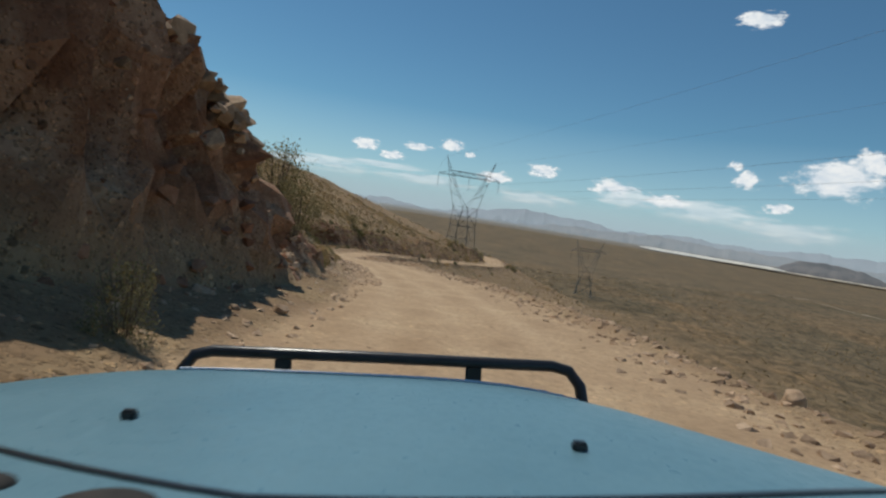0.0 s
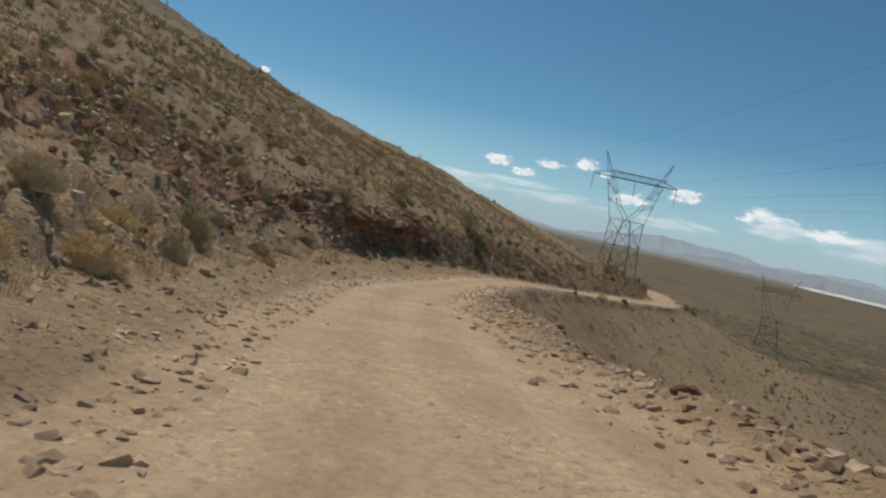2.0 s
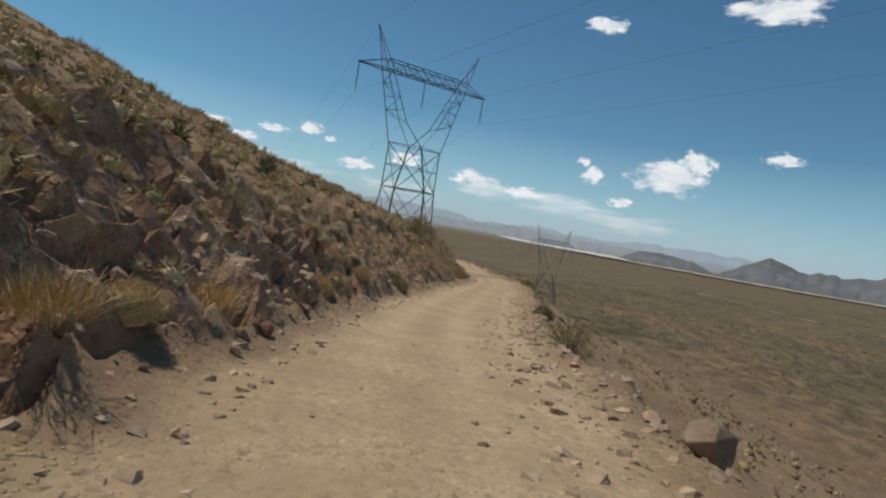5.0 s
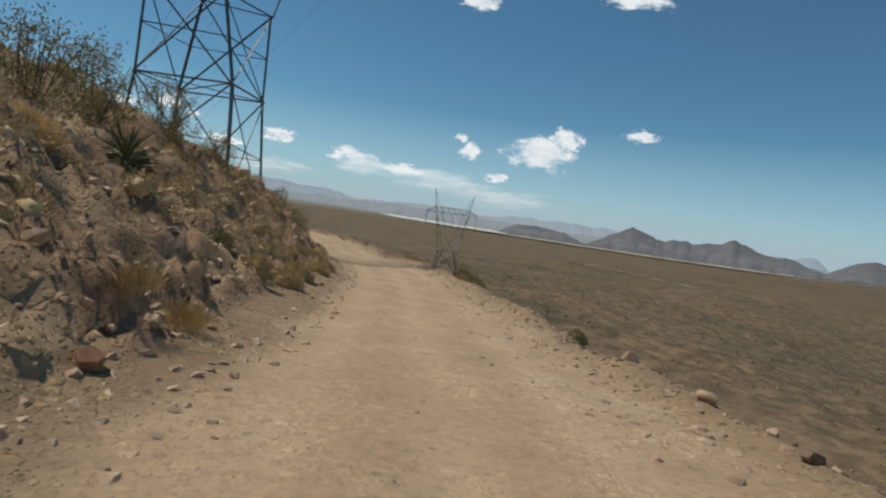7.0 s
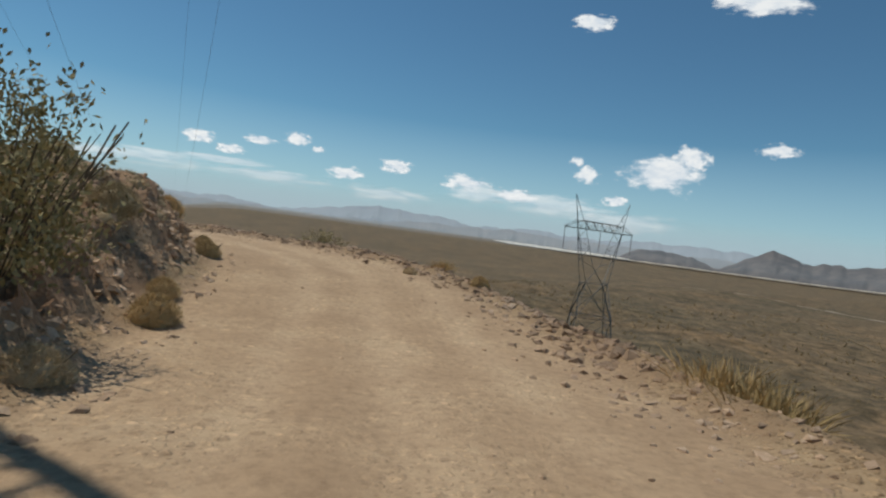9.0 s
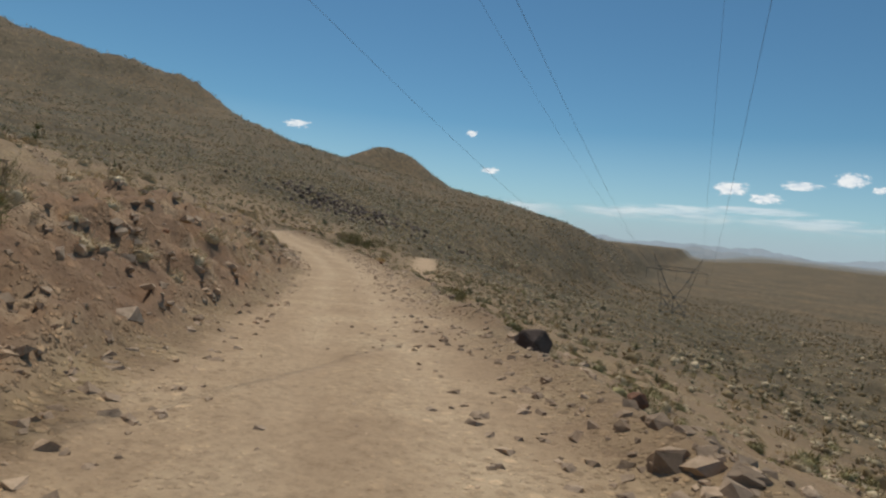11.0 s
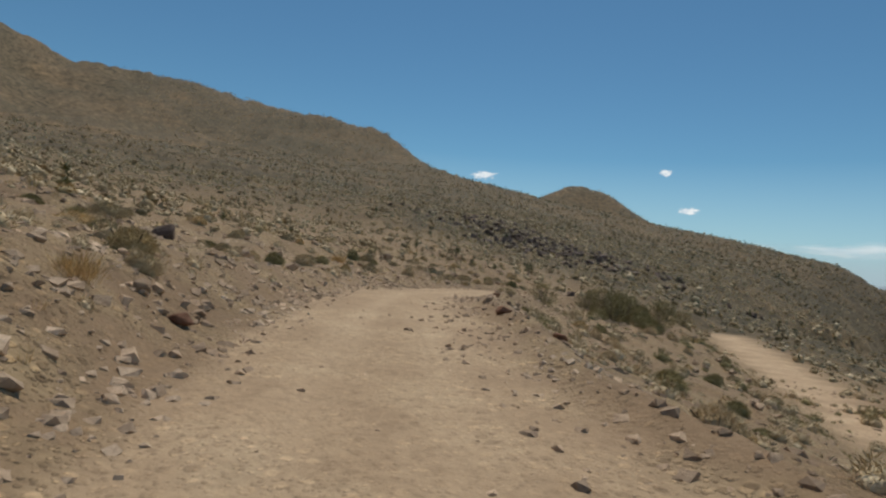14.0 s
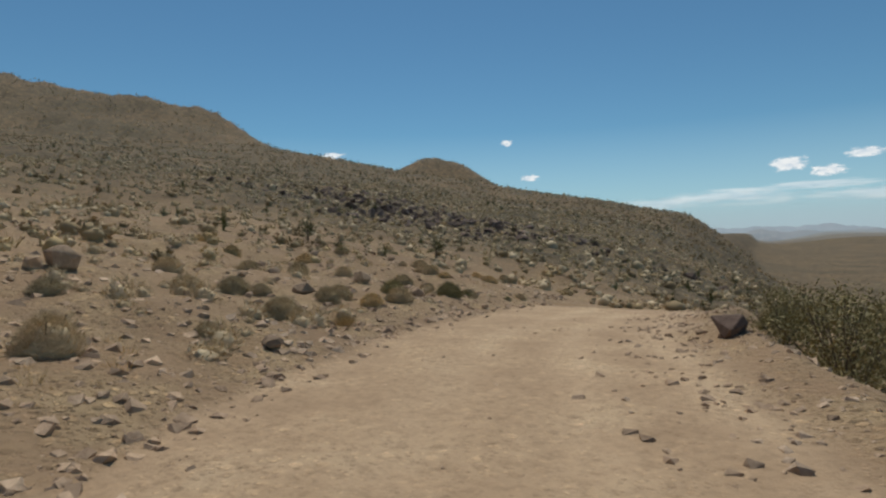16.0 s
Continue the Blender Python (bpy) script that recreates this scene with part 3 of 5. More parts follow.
# ---------------------------------------------------------------- clouds
def cloud_material(name, dense, low, high):
    """Soft vapour: the cover thins out towards the rim of the puff, broken by noise."""
    m, nt, b = material(name, 1.0, spec=0.0)
    co = nt.nodes.new("ShaderNodeTexCoord").outputs["Object"]
    shift = nt.nodes.new("ShaderNodeVectorMath")
    shift.operation = "ADD"
    rnd = nt.nodes.new("ShaderNodeObjectInfo").outputs["Random"]
    far = nt.nodes.new("ShaderNodeMath")
    far.operation = "MULTIPLY"
    far.inputs[1].default_value = 80.0
    nt.links.new(rnd, far.inputs[0])
    nt.links.new(co, shift.inputs[0])
    nt.links.new(far.outputs[0], shift.inputs[1])
    n = noise_of(nt, 1.7, 6, 0.62, shift.outputs[0])
    flat = nt.nodes.new("ShaderNodeVectorMath")
    flat.operation = "MULTIPLY"
    flat.inputs[1].default_value = (1, 0, 1)
    nt.links.new(co, flat.inputs[0])
    length = nt.nodes.new("ShaderNodeVectorMath")
    length.operation = "LENGTH"
    nt.links.new(flat.outputs[0], length.inputs[0])
    sub = nt.nodes.new("ShaderNodeMath")
    sub.operation = "SUBTRACT"
    nt.links.new(n, sub.inputs[0])
    k = nt.nodes.new("ShaderNodeMath")
    k.operation = "MULTIPLY"
    k.inputs[1].default_value = 0.55
    nt.links.new(length.outputs["Value"], k.inputs[0])
    nt.links.new(k.outputs[0], sub.inputs[1])
    cover = ramp(nt, sub.outputs[0], [(low, (0, 0, 0)), (high, (dense, dense, dense))])
    # the puff glows: its sunlit white and blue-grey shade are emitted
    shade = ramp(nt, n, [(0.35, (0.60, 0.68, 0.76)), (0.6, (0.86, 0.88, 0.88))])
    glow = nt.nodes.new("ShaderNodeEmission")
    nt.links.new(shade, glow.inputs[0])
    clear = nt.nodes.new("ShaderNodeBsdfTransparent")
    mx = nt.nodes.new("ShaderNodeMixShader")
    nt.links.new(cover, mx.inputs[0])
    nt.links.new(clear.outputs[0], mx.inputs[1])
    nt.links.new(glow.outputs[0], mx.inputs[2])
    nt.links.new(mx.outputs[0], nt.nodes["Material Output"].inputs[0])
    return m


CLOUD = cloud_material("white_cloud", 0.95, 0.06, 0.24)
THIN = cloud_material("thin_cloud", 0.5, 0.04, 0.32)
RANGE_OF_CLOUDS = 4700.0


def cloud(bearing, up, wide, tall, seed, mat=None, label="small white fair-weather cloud"):
    """A bulging puff of vapour. bearing: degrees to the right of +y; up, wide, tall: degrees."""
    bm = bmesh.new()
    bmesh.ops.create_grid(bm, x_segments=16, y_segments=10, size=1.0)
    for v in bm.verts:
        x, z = v.co.x, v.co.y
        v.co = Vector((x, -0.5 * max(0.0, 1 - (x * x + z * z) / 2), z))
    ob = part("backdrop_cloud", bm, mat or CLOUD, None, label, True)
    b = radians(bearing)
    r = RANGE_OF_CLOUDS * 0.985
    w, h = r * radians(wide), r * radians(tall)
    ob.matrix_world = pose(r * math.sin(b), 200 + r * math.cos(b), -12 + r * math.tan(radians(up)) + h / 2, 0, 0, -bearing) @ Matrix.Diagonal((w * 0.7, w * 0.35, h * 0.9, 1))
    ob.visible_shadow = False
    return tagged(ob, category="cloud", kind="structure")


for i, (b, u, w, h) in enumerate((
    (-9.9, 5.4, 2.7, 0.8), (-7.0, 4.7, 2.2, 0.65), (-1.1, 6.5, 2.2, 0.85), (0.9, 5.8, 1.0, 0.4), (8.5, 5.2, 2.7, 1.0), (27.1, 6.4, 2.2, 1.2), (26.0, 7.6, 1.2, 0.7),
    (33.8, 7.0, 6.4, 2.5), (36.2, 8.6, 2.6, 1.6), (43.0, 9.6, 2.7, 0.9), (-33.8, 8.9, 1.0, 0.45), (-31.7, 5.5, 1.6, 0.45), (-50.6, 8.0, 2.0, 0.5), (3.6, 3.9, 3.2, 0.9), (-4.5, 5.9, 2.6, 0.6),
    (40.5, 21.5, 6.6, 1.9), (26.0, 20.0, 3.5, 1.2), (15.8, 4.4, 4.0, 1.2), (20.5, 3.7, 3.6, 1.0), (30.0, 4.2, 2.0, 0.8))):
    cloud(b, u - h / 2, w, h, 40 + i)
for i, (b, u, w, h) in enumerate(((24.0, 2.3, 9.0, 1.5), (17.0, 2.8, 7.0, 1.2), (31.0, 1.6, 8.0, 1.3), (-14.0, 2.4, 9.0, 1.0), (-3.0, 2.2, 9.0, 0.9), (8.0, 1.9, 7.0, 0.9), (-20.0, 2.2, 6.0, 0.7), (-28.0, 1.8, 7.0, 0.8), (-8.0, 3.3, 8.0, 0.5))):
    cloud(b, u, w, h, 90 + i, THIN, "thin hazy bank of low white cloud")


# ---------------------------------------------------------------- steel towers
def lattice(bm, a0, a1, b0, b1, bays, w=0.08):
    """Zigzag bracing between two chords a0-a1 and b0-b1."""
    a0, a1, b0, b1 = (Vector(p) for p in (a0, a1, b0, b1))
    for i in range(bays):
        p, q = i / bays, (i + 1) / bays
        first, second = (a0.lerp(a1, p), b0.lerp(b1, q)) if i % 2 == 0 else (b0.lerp(b1, p), a0.lerp(a1, q))
        strut(bm, first, second, w)
        if i:
            strut(bm, a0.lerp(a1, p), b0.lerp(b1, p), w * 0.8)


def transmission_tower(x, y, turn, top, label, foot=-29.4):
    """A rotated-base lattice tower: four legs set on the diagonals, a waist, two raking arms and a bridge. Heights below from the peaks."""
    tower = tagged(new("transmission_tower"), label, "power pylon", "steel lattice towers")
    tower.matrix_world = pose(x, y, top, 0, 0, turn)
    c = math.cos(radians(turn)), math.sin(radians(turn))
    corners = [(1, 0), (0, 1), (-1, 0), (0, -1)]
    waist, ring = -16.2, -22.8
    upper = [(4.6, 0, waist), (0, 1.9, waist), (-4.6, 0, waist), (0, -1.9, waist)]
    middle = [(4.75 * u, 4.75 * v, ring) for u, v in corners]
    feet = []
    for u, v in corners:
        px, py = 5.7 * u, 5.7 * v
        gx_, gy_ = x + px * c[0] - py * c[1], y + px * c[1] + py * c[0]
        feet.append((px, py, height(gx_, gy_) - top - 0.3))
    for i in range(4):
        bm = bmesh.new()
        strut(bm, feet[i], middle[i], 0.2)
        strut(bm, middle[i], upper[i], 0.18)
        part("leg", bm, STEEL, tower)
        bm = bmesh.new()
        f = Vector(feet[i])
        tube(bm, [f + Vector((0, 0, -0.5)), f + Vector((0, 0, 0.75))], 0.3, 12)
        part("footing", bm, CONCRETE, tower, "round concrete footing")
    for i in range(4):
        j = (i + 1) % 4
        low = [Vector(feet[k]).lerp(Vector(middle[k]), 0.5) for k in (i, j)]
        h0, h1 = (Vector(middle[k]).lerp(Vector(upper[k]), 0.5) for k in (i, j))
        for a, b, w in ((middle[i], middle[j], 0.11), (feet[i], middle[j], 0.09), (feet[j], middle[i], 0.09), (low[0], low[1], 0.07),
                        (middle[i], upper[j], 0.11), (middle[j], upper[i], 0.11), (upper[i], upper[j], 0.09), (h0, h1, 0.07)):
            bm = bmesh.new()
            strut(bm, a, b, w)
            part("brace", bm, STEEL, tower)
    bm = bmesh.new()
    strut(bm, middle[0], middle[2], 0.07)
    strut(bm, middle[1], middle[3], 0.07)
    part("diaphragm", bm, STEEL, tower)
    bridge, bridge_top = -6.0, -4.5
    for side in (1, -1):
        bm = bmesh.new()
        outer0, knee, peak = Vector((4.6 * side, 0, waist)), Vector((7.4 * side, 0, bridge)), Vector((8.95 * side, 0, 0))
        strut(bm, outer0, knee, 0.14)
        for v in (0.9, -0.9):
            inner0, inner1 = Vector((0, 1.9 * (1 if v > 0 else -1), waist)), Vector((5.9 * side, v, bridge))
            crook = Vector((2.6 * side, v * 1.2, waist + 3.2))
            strut(bm, inner0, crook, 0.12)
            strut(bm, crook, inner1, 0.12)
            lattice(bm, crook, inner1, outer0.lerp(knee, 0.25), knee, 4, 0.07)
        part("raking_arm", bm, STEEL, tower)
        bm = bmesh.new()
        for foot_p in ((5.9 * side, 0.9, bridge), (5.9 * side, -0.9, bridge), tuple(knee)):
            strut(bm, foot_p, peak, 0.1)
        lattice(bm, (5.9 * side, 0.9, bridge), peak, knee, peak, 4, 0.06)
        part("peak", bm, STEEL, tower)
    bm = bmesh.new()
    for v in (0.8, -0.8):
        strut(bm, (-11.3, v * 0.2, bridge), (-7, v, bridge), 0.13)
        strut(bm, (-7, v, bridge), (7, v, bridge), 0.13)
        strut(bm, (7, v, bridge), (11.3, v * 0.2, bridge), 0.13)
        strut(bm, (-6.6, v, bridge_top), (6.6, v, bridge_top), 0.11)
        lattice(bm, (-6.6, v, bridge_top), (6.6, v, bridge_top), (-6.6, v, bridge), (6.6, v, bridge), 10, 0.07)
        for side in (1, -1):
            strut(bm, (6.6 * side, v, bridge_top), (11.3 * side, v * 0.2, bridge), 0.08)
    lattice(bm, (-7, 0.8, bridge), (7, 0.8, bridge), (-7, -0.8, bridge), (7, -0.8, bridge), 10, 0.06)
    part("crossarm", bm, STEEL, tower)
    for u in (-11.1, 0, 11.1):
        bm = bmesh.new()
        tube(bm, [(u, 0, bridge), (u, 0, bridge - 4.3)], 0.03, 6)
        for k in range(18):
            zc = bridge - 0.4 - k * 0.2
            bmesh.ops.create_cone(bm, cap_ends=True, segments=10, radius1=0.15, radius2=0.05, depth=0.1, matrix=Matrix.Translation((u, 0, zc)))
        part("insulator", bm, PORCELAIN, tower, "long string of dark insulator discs")
    return tower


CONCRETE, _nt, _b = material("grey_concrete", 0.9)
_nt.links.new(ramp(_nt, noise_of(_nt, 4, 6), [(0.3, (0.2, 0.19, 0.17)), (0.7, (0.36, 0.34, 0.31))]), _b.inputs["Base Color"])
transmission_tower(4.35, 198.4, 19.5, 19.2, "tall grey steel lattice tower standing on the spur beside the road")
transmission_tower(71.4, 292.0, 27.0, -4.1, "grey steel lattice tower standing on the slope below the road")
transmission_tower(-48.0, 458.0, 12.0, -16.6, "grey steel lattice tower standing in the valley beyond the cove")


def wire(a, b, sag, label):
    bm = bmesh.new()
    a, b = Vector(a), Vector(b)
    tube(bm, [a.lerp(b, k / 40) - Vector((0, 0, 4 * sag * (k / 40) * (1 - k / 40))) for k in range(41)], 0.011, 5)
    ob = part("power_line", bm, CABLE, None, label)
    return tagged(ob, category="cable", group="power lines")


def arm_point(x, y, turn, top, u, drop):
    a = radians(turn)
    return (x + u * math.cos(a), y + u * math.sin(a), top + drop)


for u, drop in ((-11.1, -10.3), (0, -10.3), (11.1, -10.3), (-8.95, 0), (8.95, 0)):
    here = arm_point(4.35, 198.4, 19.5, 19.2, u, drop)
    wire(here, arm_point(-48, 458, 12, -16.6, u, drop), 7, "thin dark conductor hung between the towers")
    wire(here, arm_point(92, -165, 19, 34, u, drop), 5, "thin dark conductor hung between the towers")


# ---------------------------------------------------------------- loose stone
def hull_points(rng, n=13, flat=0.7):
    bm = bmesh.new()
    for _ in range(n):
        v = Vector((rng.gauss(0, 1), rng.gauss(0, 1), rng.gauss(0, 1))).normalized() * rng.uniform(0.75, 1.0)
        bm.verts.new((v.x * rng.uniform(0.8, 1.1), v.y * 0.85, v.z * flat))
    got = bmesh.ops.convex_hull(bm, input=bm.verts)
    bmesh.ops.delete(bm, geom=[g for g in got["geom_interior"] if isinstance(g, bmesh.types.BMVert)], context="VERTS")
    bmesh.ops.triangulate(bm, faces=bm.faces)
    return bm


_rng = random.Random(11)
STONES = []
for _k in range(10):
    _bm = hull_points(_rng, 12 + _k % 4, 0.55 + 0.05 * (_k % 5))
    _bm.verts.index_update()
    STONES.append((np.array([v.co[:] for v in _bm.verts]), np.array([[v.index for v in f.verts] for f in _bm.faces])))
    _bm.free()
PEBBLES = []  # the small ones, with fewer faces
for _k in range(10):
    _bm = bmesh.new()
    for _i in range(8):
        _z, _a = 1 - (2 * _i + 1) / 8, _i * 2.39996 + _rng.uniform(-0.4, 0.4)
        _r = (1 - _z * _z) ** 0.5
        _q = _rng.uniform(0.72, 1.08)
        _bm.verts.new((math.cos(_a) * _r * _q, math.sin(_a) * _r * _q * 0.82, _z * _q * (0.5 + 0.07 * (_k % 4))))
    bmesh.ops.convex_hull(_bm, input=_bm.verts)
    bmesh.ops.triangulate(_bm, faces=_bm.faces)
    _bm.verts.index_update()
    PEBBLES.append((np.array([v.co[:] for v in _bm.verts]), np.array([[v.index for v in f.verts] for f in _bm.faces])))
    _bm.free()


def merged(name, shapes, picks, places, sizes, turns, mat, label, category, tilt=0.4, seed=0, soft=False):
    """Many small pieces as ONE object of kind stuff: each a copy of a shape, turned, tilted and sized."""
    rng = np.random.RandomState(seed)
    vs, fs, base = [], [], 0
    for k in range(len(shapes)):
        sel = np.flatnonzero(picks == k)
        if not len(sel):
            continue
        v, f = shapes[k]
        c, s_ = np.cos(turns[sel]), np.sin(turns[sel])
        tx = rng.uniform(-tilt, tilt, len(sel))
        p = v[None] * sizes[sel][:, None, None] if sizes.ndim == 1 else v[None] * sizes[sel][:, None, :]
        ct, st = np.cos(tx)[:, None], np.sin(tx)[:, None]
        y1, z1 = p[..., 1] * ct - p[..., 2] * st, p[..., 1] * st + p[..., 2] * ct
        x2 = p[..., 0] * c[:, None] - y1 * s_[:, None]
        y2 = p[..., 0] * s_[:, None] + y1 * c[:, None]
        out = np.stack([x2, y2, z1], -1) + places[sel][:, None]
        vs.append(out.reshape(-1, 3))
        fs.append((f[None] + (np.arange(len(sel)) * len(v))[:, None, None] + base).reshape(-1, f.shape[1]))
        base += len(sel) * len(v)
    v, f = np.concatenate(vs), np.concatenate(fs)
    me = bpy.data.meshes.new(name)
    me.vertices.add(len(v))
    me.vertices.foreach_set("co", v.astype(np.float32).ravel())
    n = f.shape[1]
    me.loops.add(f.size)
    me.loops.foreach_set("vertex_index", f.astype(np.int32).ravel())
    me.polygons.add(len(f))
    me.polygons.foreach_set("loop_start", np.arange(0, f.size, n, dtype=np.int32))
    me.polygons.foreach_set("use_smooth", np.full(len(f), soft))
    me.update(calc_edges=True)
    me.materials.append(mat)
    return tagged(new(name, me), label, category, kind="stuff")


R = np.random.RandomState(5)


def at_road(s, d):
    """World x, y for stations and offsets."""
    i = np.interp(s, STATION, np.arange(len(STATION)))
    k = np.arange(len(ROAD))
    cx, cy = np.interp(i, k, ROAD[:, 0]), np.interp(i, k, ROAD[:, 1])
    tx, ty = np.interp(i, k, TANGENT[:, 0]), np.interp(i, k, TANGENT[:, 1])
    return cx + d * ty, cy - d * tx


def scatter_stones(name, s, d, size, mat, label, seed, sink=0.25, tilt=0.5, shapes=None):
    x, y = at_road(s, d)
    z = land(x, y)[0]
    picks = R.randint(0, len(STONES), len(s))
    merged(name, shapes or PEBBLES, picks, np.stack([x, y, z - sink * size * 0.4], 1), size, R.uniform(0, 6.28, len(s)), mat, label, "stones", tilt, seed)


def left_of(s):
    return along(LEFT_EDGE, s)


def right_of(s):
    return along(RIGHT_EDGE, s)


# windrow along the outer edge
n = 12500
s = R.uniform(-25, 345, n)
d = right_of(s) - 0.25 + R.normal(0, 0.85, n)
scatter_stones("roadside_rubble", s, d, 0.03 + np.where(s < 140, 0.18, 0.12) * R.rand(n) ** 2.0, ROCK_GREY, "pale broken stones heaped along the road edge", 1)
n = 1500
s = R.uniform(46, 90, n)
d = right_of(s) + 0.6 + R.normal(0, 0.7, n)
scatter_stones("berm_rubble", s, d, 0.04 + 0.17 * R.rand(n) ** 2.0, ROCK_GREY, "pale stones heaped on the outer berm", 45)
# spill down the outer slope
n = 3500
s = R.uniform(-25, 345, n)
d = right_of(s) + 1.0 + R.exponential(2.5, n)
scatter_stones("slope_scree", s, d, 0.04 + 0.2 * R.rand(n) ** 3, ROCK_GREY, "broken stones spilled down the outer slope", 2)
# small gravel on the roadway
n = 4500
s = R.uniform(-20, 345, n)
d = left_of(s) + (right_of(s) - left_of(s)) * R.rand(n)
d = d + np.where(R.rand(n) < 0.35, 0.0, np.sign(R.rand(n) - 0.5) * 0.3)
scatter_stones("road_gravel", s, d, 0.009 + 0.07 * R.rand(n) ** 4.5, ROCK_GREY, "loose gravel lying on the dirt road", 3)
# apron at the foot of the bank
n = 8000
s = R.uniform(-20, 340, n)
d = left_of(s) + 0.4 - R.exponential(1.7, n)
scatter_stones("bank_rubble", s, d, 0.025 + 0.13 * R.rand(n) ** 2.2, ROCK_GREY, "broken stones at the foot of the bank", 4)

# rubble that has rolled down to the wheel tracks
n = 3600
s = R.uniform(22, 104, n)
d = left_of(s) + 0.9 - R.exponential(2.0, n)
scatter_stones("rolled_rubble", s, d, 0.03 + 0.13 * R.rand(n) ** 2.2, ROCK_GREY, "broken stones rolled down beside the road", 41)
# the heap on the outside of the bend
n = 1700
s = R.uniform(206, 234, n)
d = right_of(s) + 0.5 + R.normal(0, 0.7, n)
scatter_stones("bend_rubble", s, d, 0.04 + 0.2 * R.rand(n) ** 2.0, ROCK_GREY, "pale stones heaped on the outside of the bend", 42)


def bank_blocks(name, s0, s1, count, lo, hi, mat, label, seed, depth=5.0, power=2.0):
    s = R.uniform(s0, s1, count)
    d = left_of(s) - along(APRON, s) - R.uniform(-0.2, depth, count)
    size = lo + (hi - lo) * R.rand(count) ** power
    scatter_stones(name, s, d, size, mat, label, seed, 0.9, 0.9, STONES if lo >= 0.06 else None)


bank_blocks("cut_rock", -25, 16, 460, 0.06, 0.3, ROCK_RED, "dark red-brown jointed rock of the road cut", 5, 1.3, 1.9)
bank_blocks("cliff_top_rock", -25, 16, 420, 0.08, 0.5, ROCK_GREY, "pale weathered rock along the top of the cut", 25, 3.4, 2.2)
bank_blocks("cut_rock", 16, 80, 7500, 0.025, 0.26, ROCK_GREY, "grey and tan broken rock on the slope", 6, 9.0, 2.2)
bank_blocks("cut_rock", 96, 106, 260, 0.03, 0.2, ROCK_RED, "red-brown crumbling rock of the road cut", 7, 1.2, 3.0)
bank_blocks("cut_top_rock", 74, 104, 3000, 0.03, 0.3, ROCK_RED, "red-brown rubble above the road cut", 27, 5.0, 3.0)
bank_blocks("cut_rock", 98, 150, 700, 0.04, 0.26, ROCK_GREY, "tan broken rock of the road cut", 44, 5.0, 1.9)
bank_blocks("cut_rock", 100, 150, 700, 0.04, 0.26, ROCK_RED, "red-brown broken rock of the road cut", 8, 5.0, 1.9)
bank_blocks("cut_rock", 145, 222, 4200, 0.025, 0.17, ROCK_GREY, "grey-brown broken rock of the road cut", 9, 4.4, 1.8)
bank_blocks("bend_rock", 204, 240, 900, 0.035, 0.24, ROCK_GREY, "grey-brown broken rock at the inside of the bend", 43, 2.8, 2.0)
bank_blocks("cut_rock", 222, 330, 5600, 0.025, 0.3, ROCK_GREY, "pale broken rock on the slope", 10, 12.0, 3.2)

n = 150
s = R.uniform(1, 14, n)
d = left_of(s) - along(APRON, s) - R.uniform(0.6, 1.5, n)
scatter_stones("cliff_ledge", s, d, 0.15 + 0.3 * R.rand(n) ** 1.5, ROCK_GREY, "pale sunlit slabs along the ledge of the cut", 29, 0.2, 0.3, STONES)
n = 1000
s = R.uniform(46, 75, n)
d = left_of(s) - 3.5 - R.rand(n) * 10
scatter_stones("slope_outcrop", s, d, 0.08 + 0.4 * R.rand(n) ** 2, ROCK_RED, "dark red-brown rock cropping out of the slope", 28, 0.9, 0.9)


def boulder(s, d, size, mat, label, flat=0.8):
    """A single angular boulder, its edges worn."""
    rng = random.Random(int(s * 17 + d * 5))
    bm = hull_points(rng, 18, flat)
    bmesh.ops.bevel(bm, geom=bm.edges[:], offset=0.07, segments=1, affect="EDGES", clamp_overlap=True)
    bmesh.ops.scale(bm, vec=(size, size, size), verts=bm.verts)
    ob = part("boulder", bm, mat, None, label)
    x, y = at_road(np.array([s]), np.array([d]))
    ob.matrix_world = pose(float(x[0]), float(y[0]), height(float(x[0]), float(y[0])) + size * 0.3, rng.uniform(-15, 15), rng.uniform(-15, 15), rng.uniform(0, 360))
    return tagged(ob, category="rock")


for s_, d_, size, mat, label in (
    (332.1, 4.0, 0.5, ROCK_DARK, "dark weathered boulder at the edge of the road"),
    (239.3, 3.3, 0.5, ROCK_DARK, "large dark boulder at the outer edge of the road"),
    (305.1, -7.1, 0.5, ROCK_DARK, "dark weathered boulder on the stony slope"),
    (168.5, 5.4, 0.36, ROCK_GREY, "pale boulder in the line of stones along the road"),
    (167.6, 5.5, 0.33, ROCK_DARK, "brown boulder in the line of stones along the road"),
    (166.2, 5.6, 0.3, ROCK_GREY, "pale boulder in the line of stones along the road"),
    (119.0, 3.6, 0.45, ROCK_GREY, "pale boulder in the line of stones along the road"),
    (50.5, -4.2, 0.45, ROCK_GREY, "grey boulder among dry brush on the bank"),
    (41.0, -3.9, 0.5, ROCK_GREY, "grey boulder among dry brush on the bank"),
    (9.5, 6.2, 0.3, ROCK_GREY, "pale boulder at the road edge"),
    (334.0, -7.0, 0.4, ROCK_GREY, "tan boulder among grey bushes"),
    (330.5, -10.5, 0.55, ROCK_GREY, "tan boulder among grey bushes"),
    (338.0, -7.5, 0.5, ROCK_GREY, "tan boulder among grey bushes"),
    (309.0, -4.5, 0.32, ROCK_GREY, "tan boulder on the stony slope"),
    (312.0, -9.0, 0.4, ROCK_GREY, "tan boulder on the stony slope")):
    boulder(s_, d_, size, mat, label)
rng = random.Random(78)
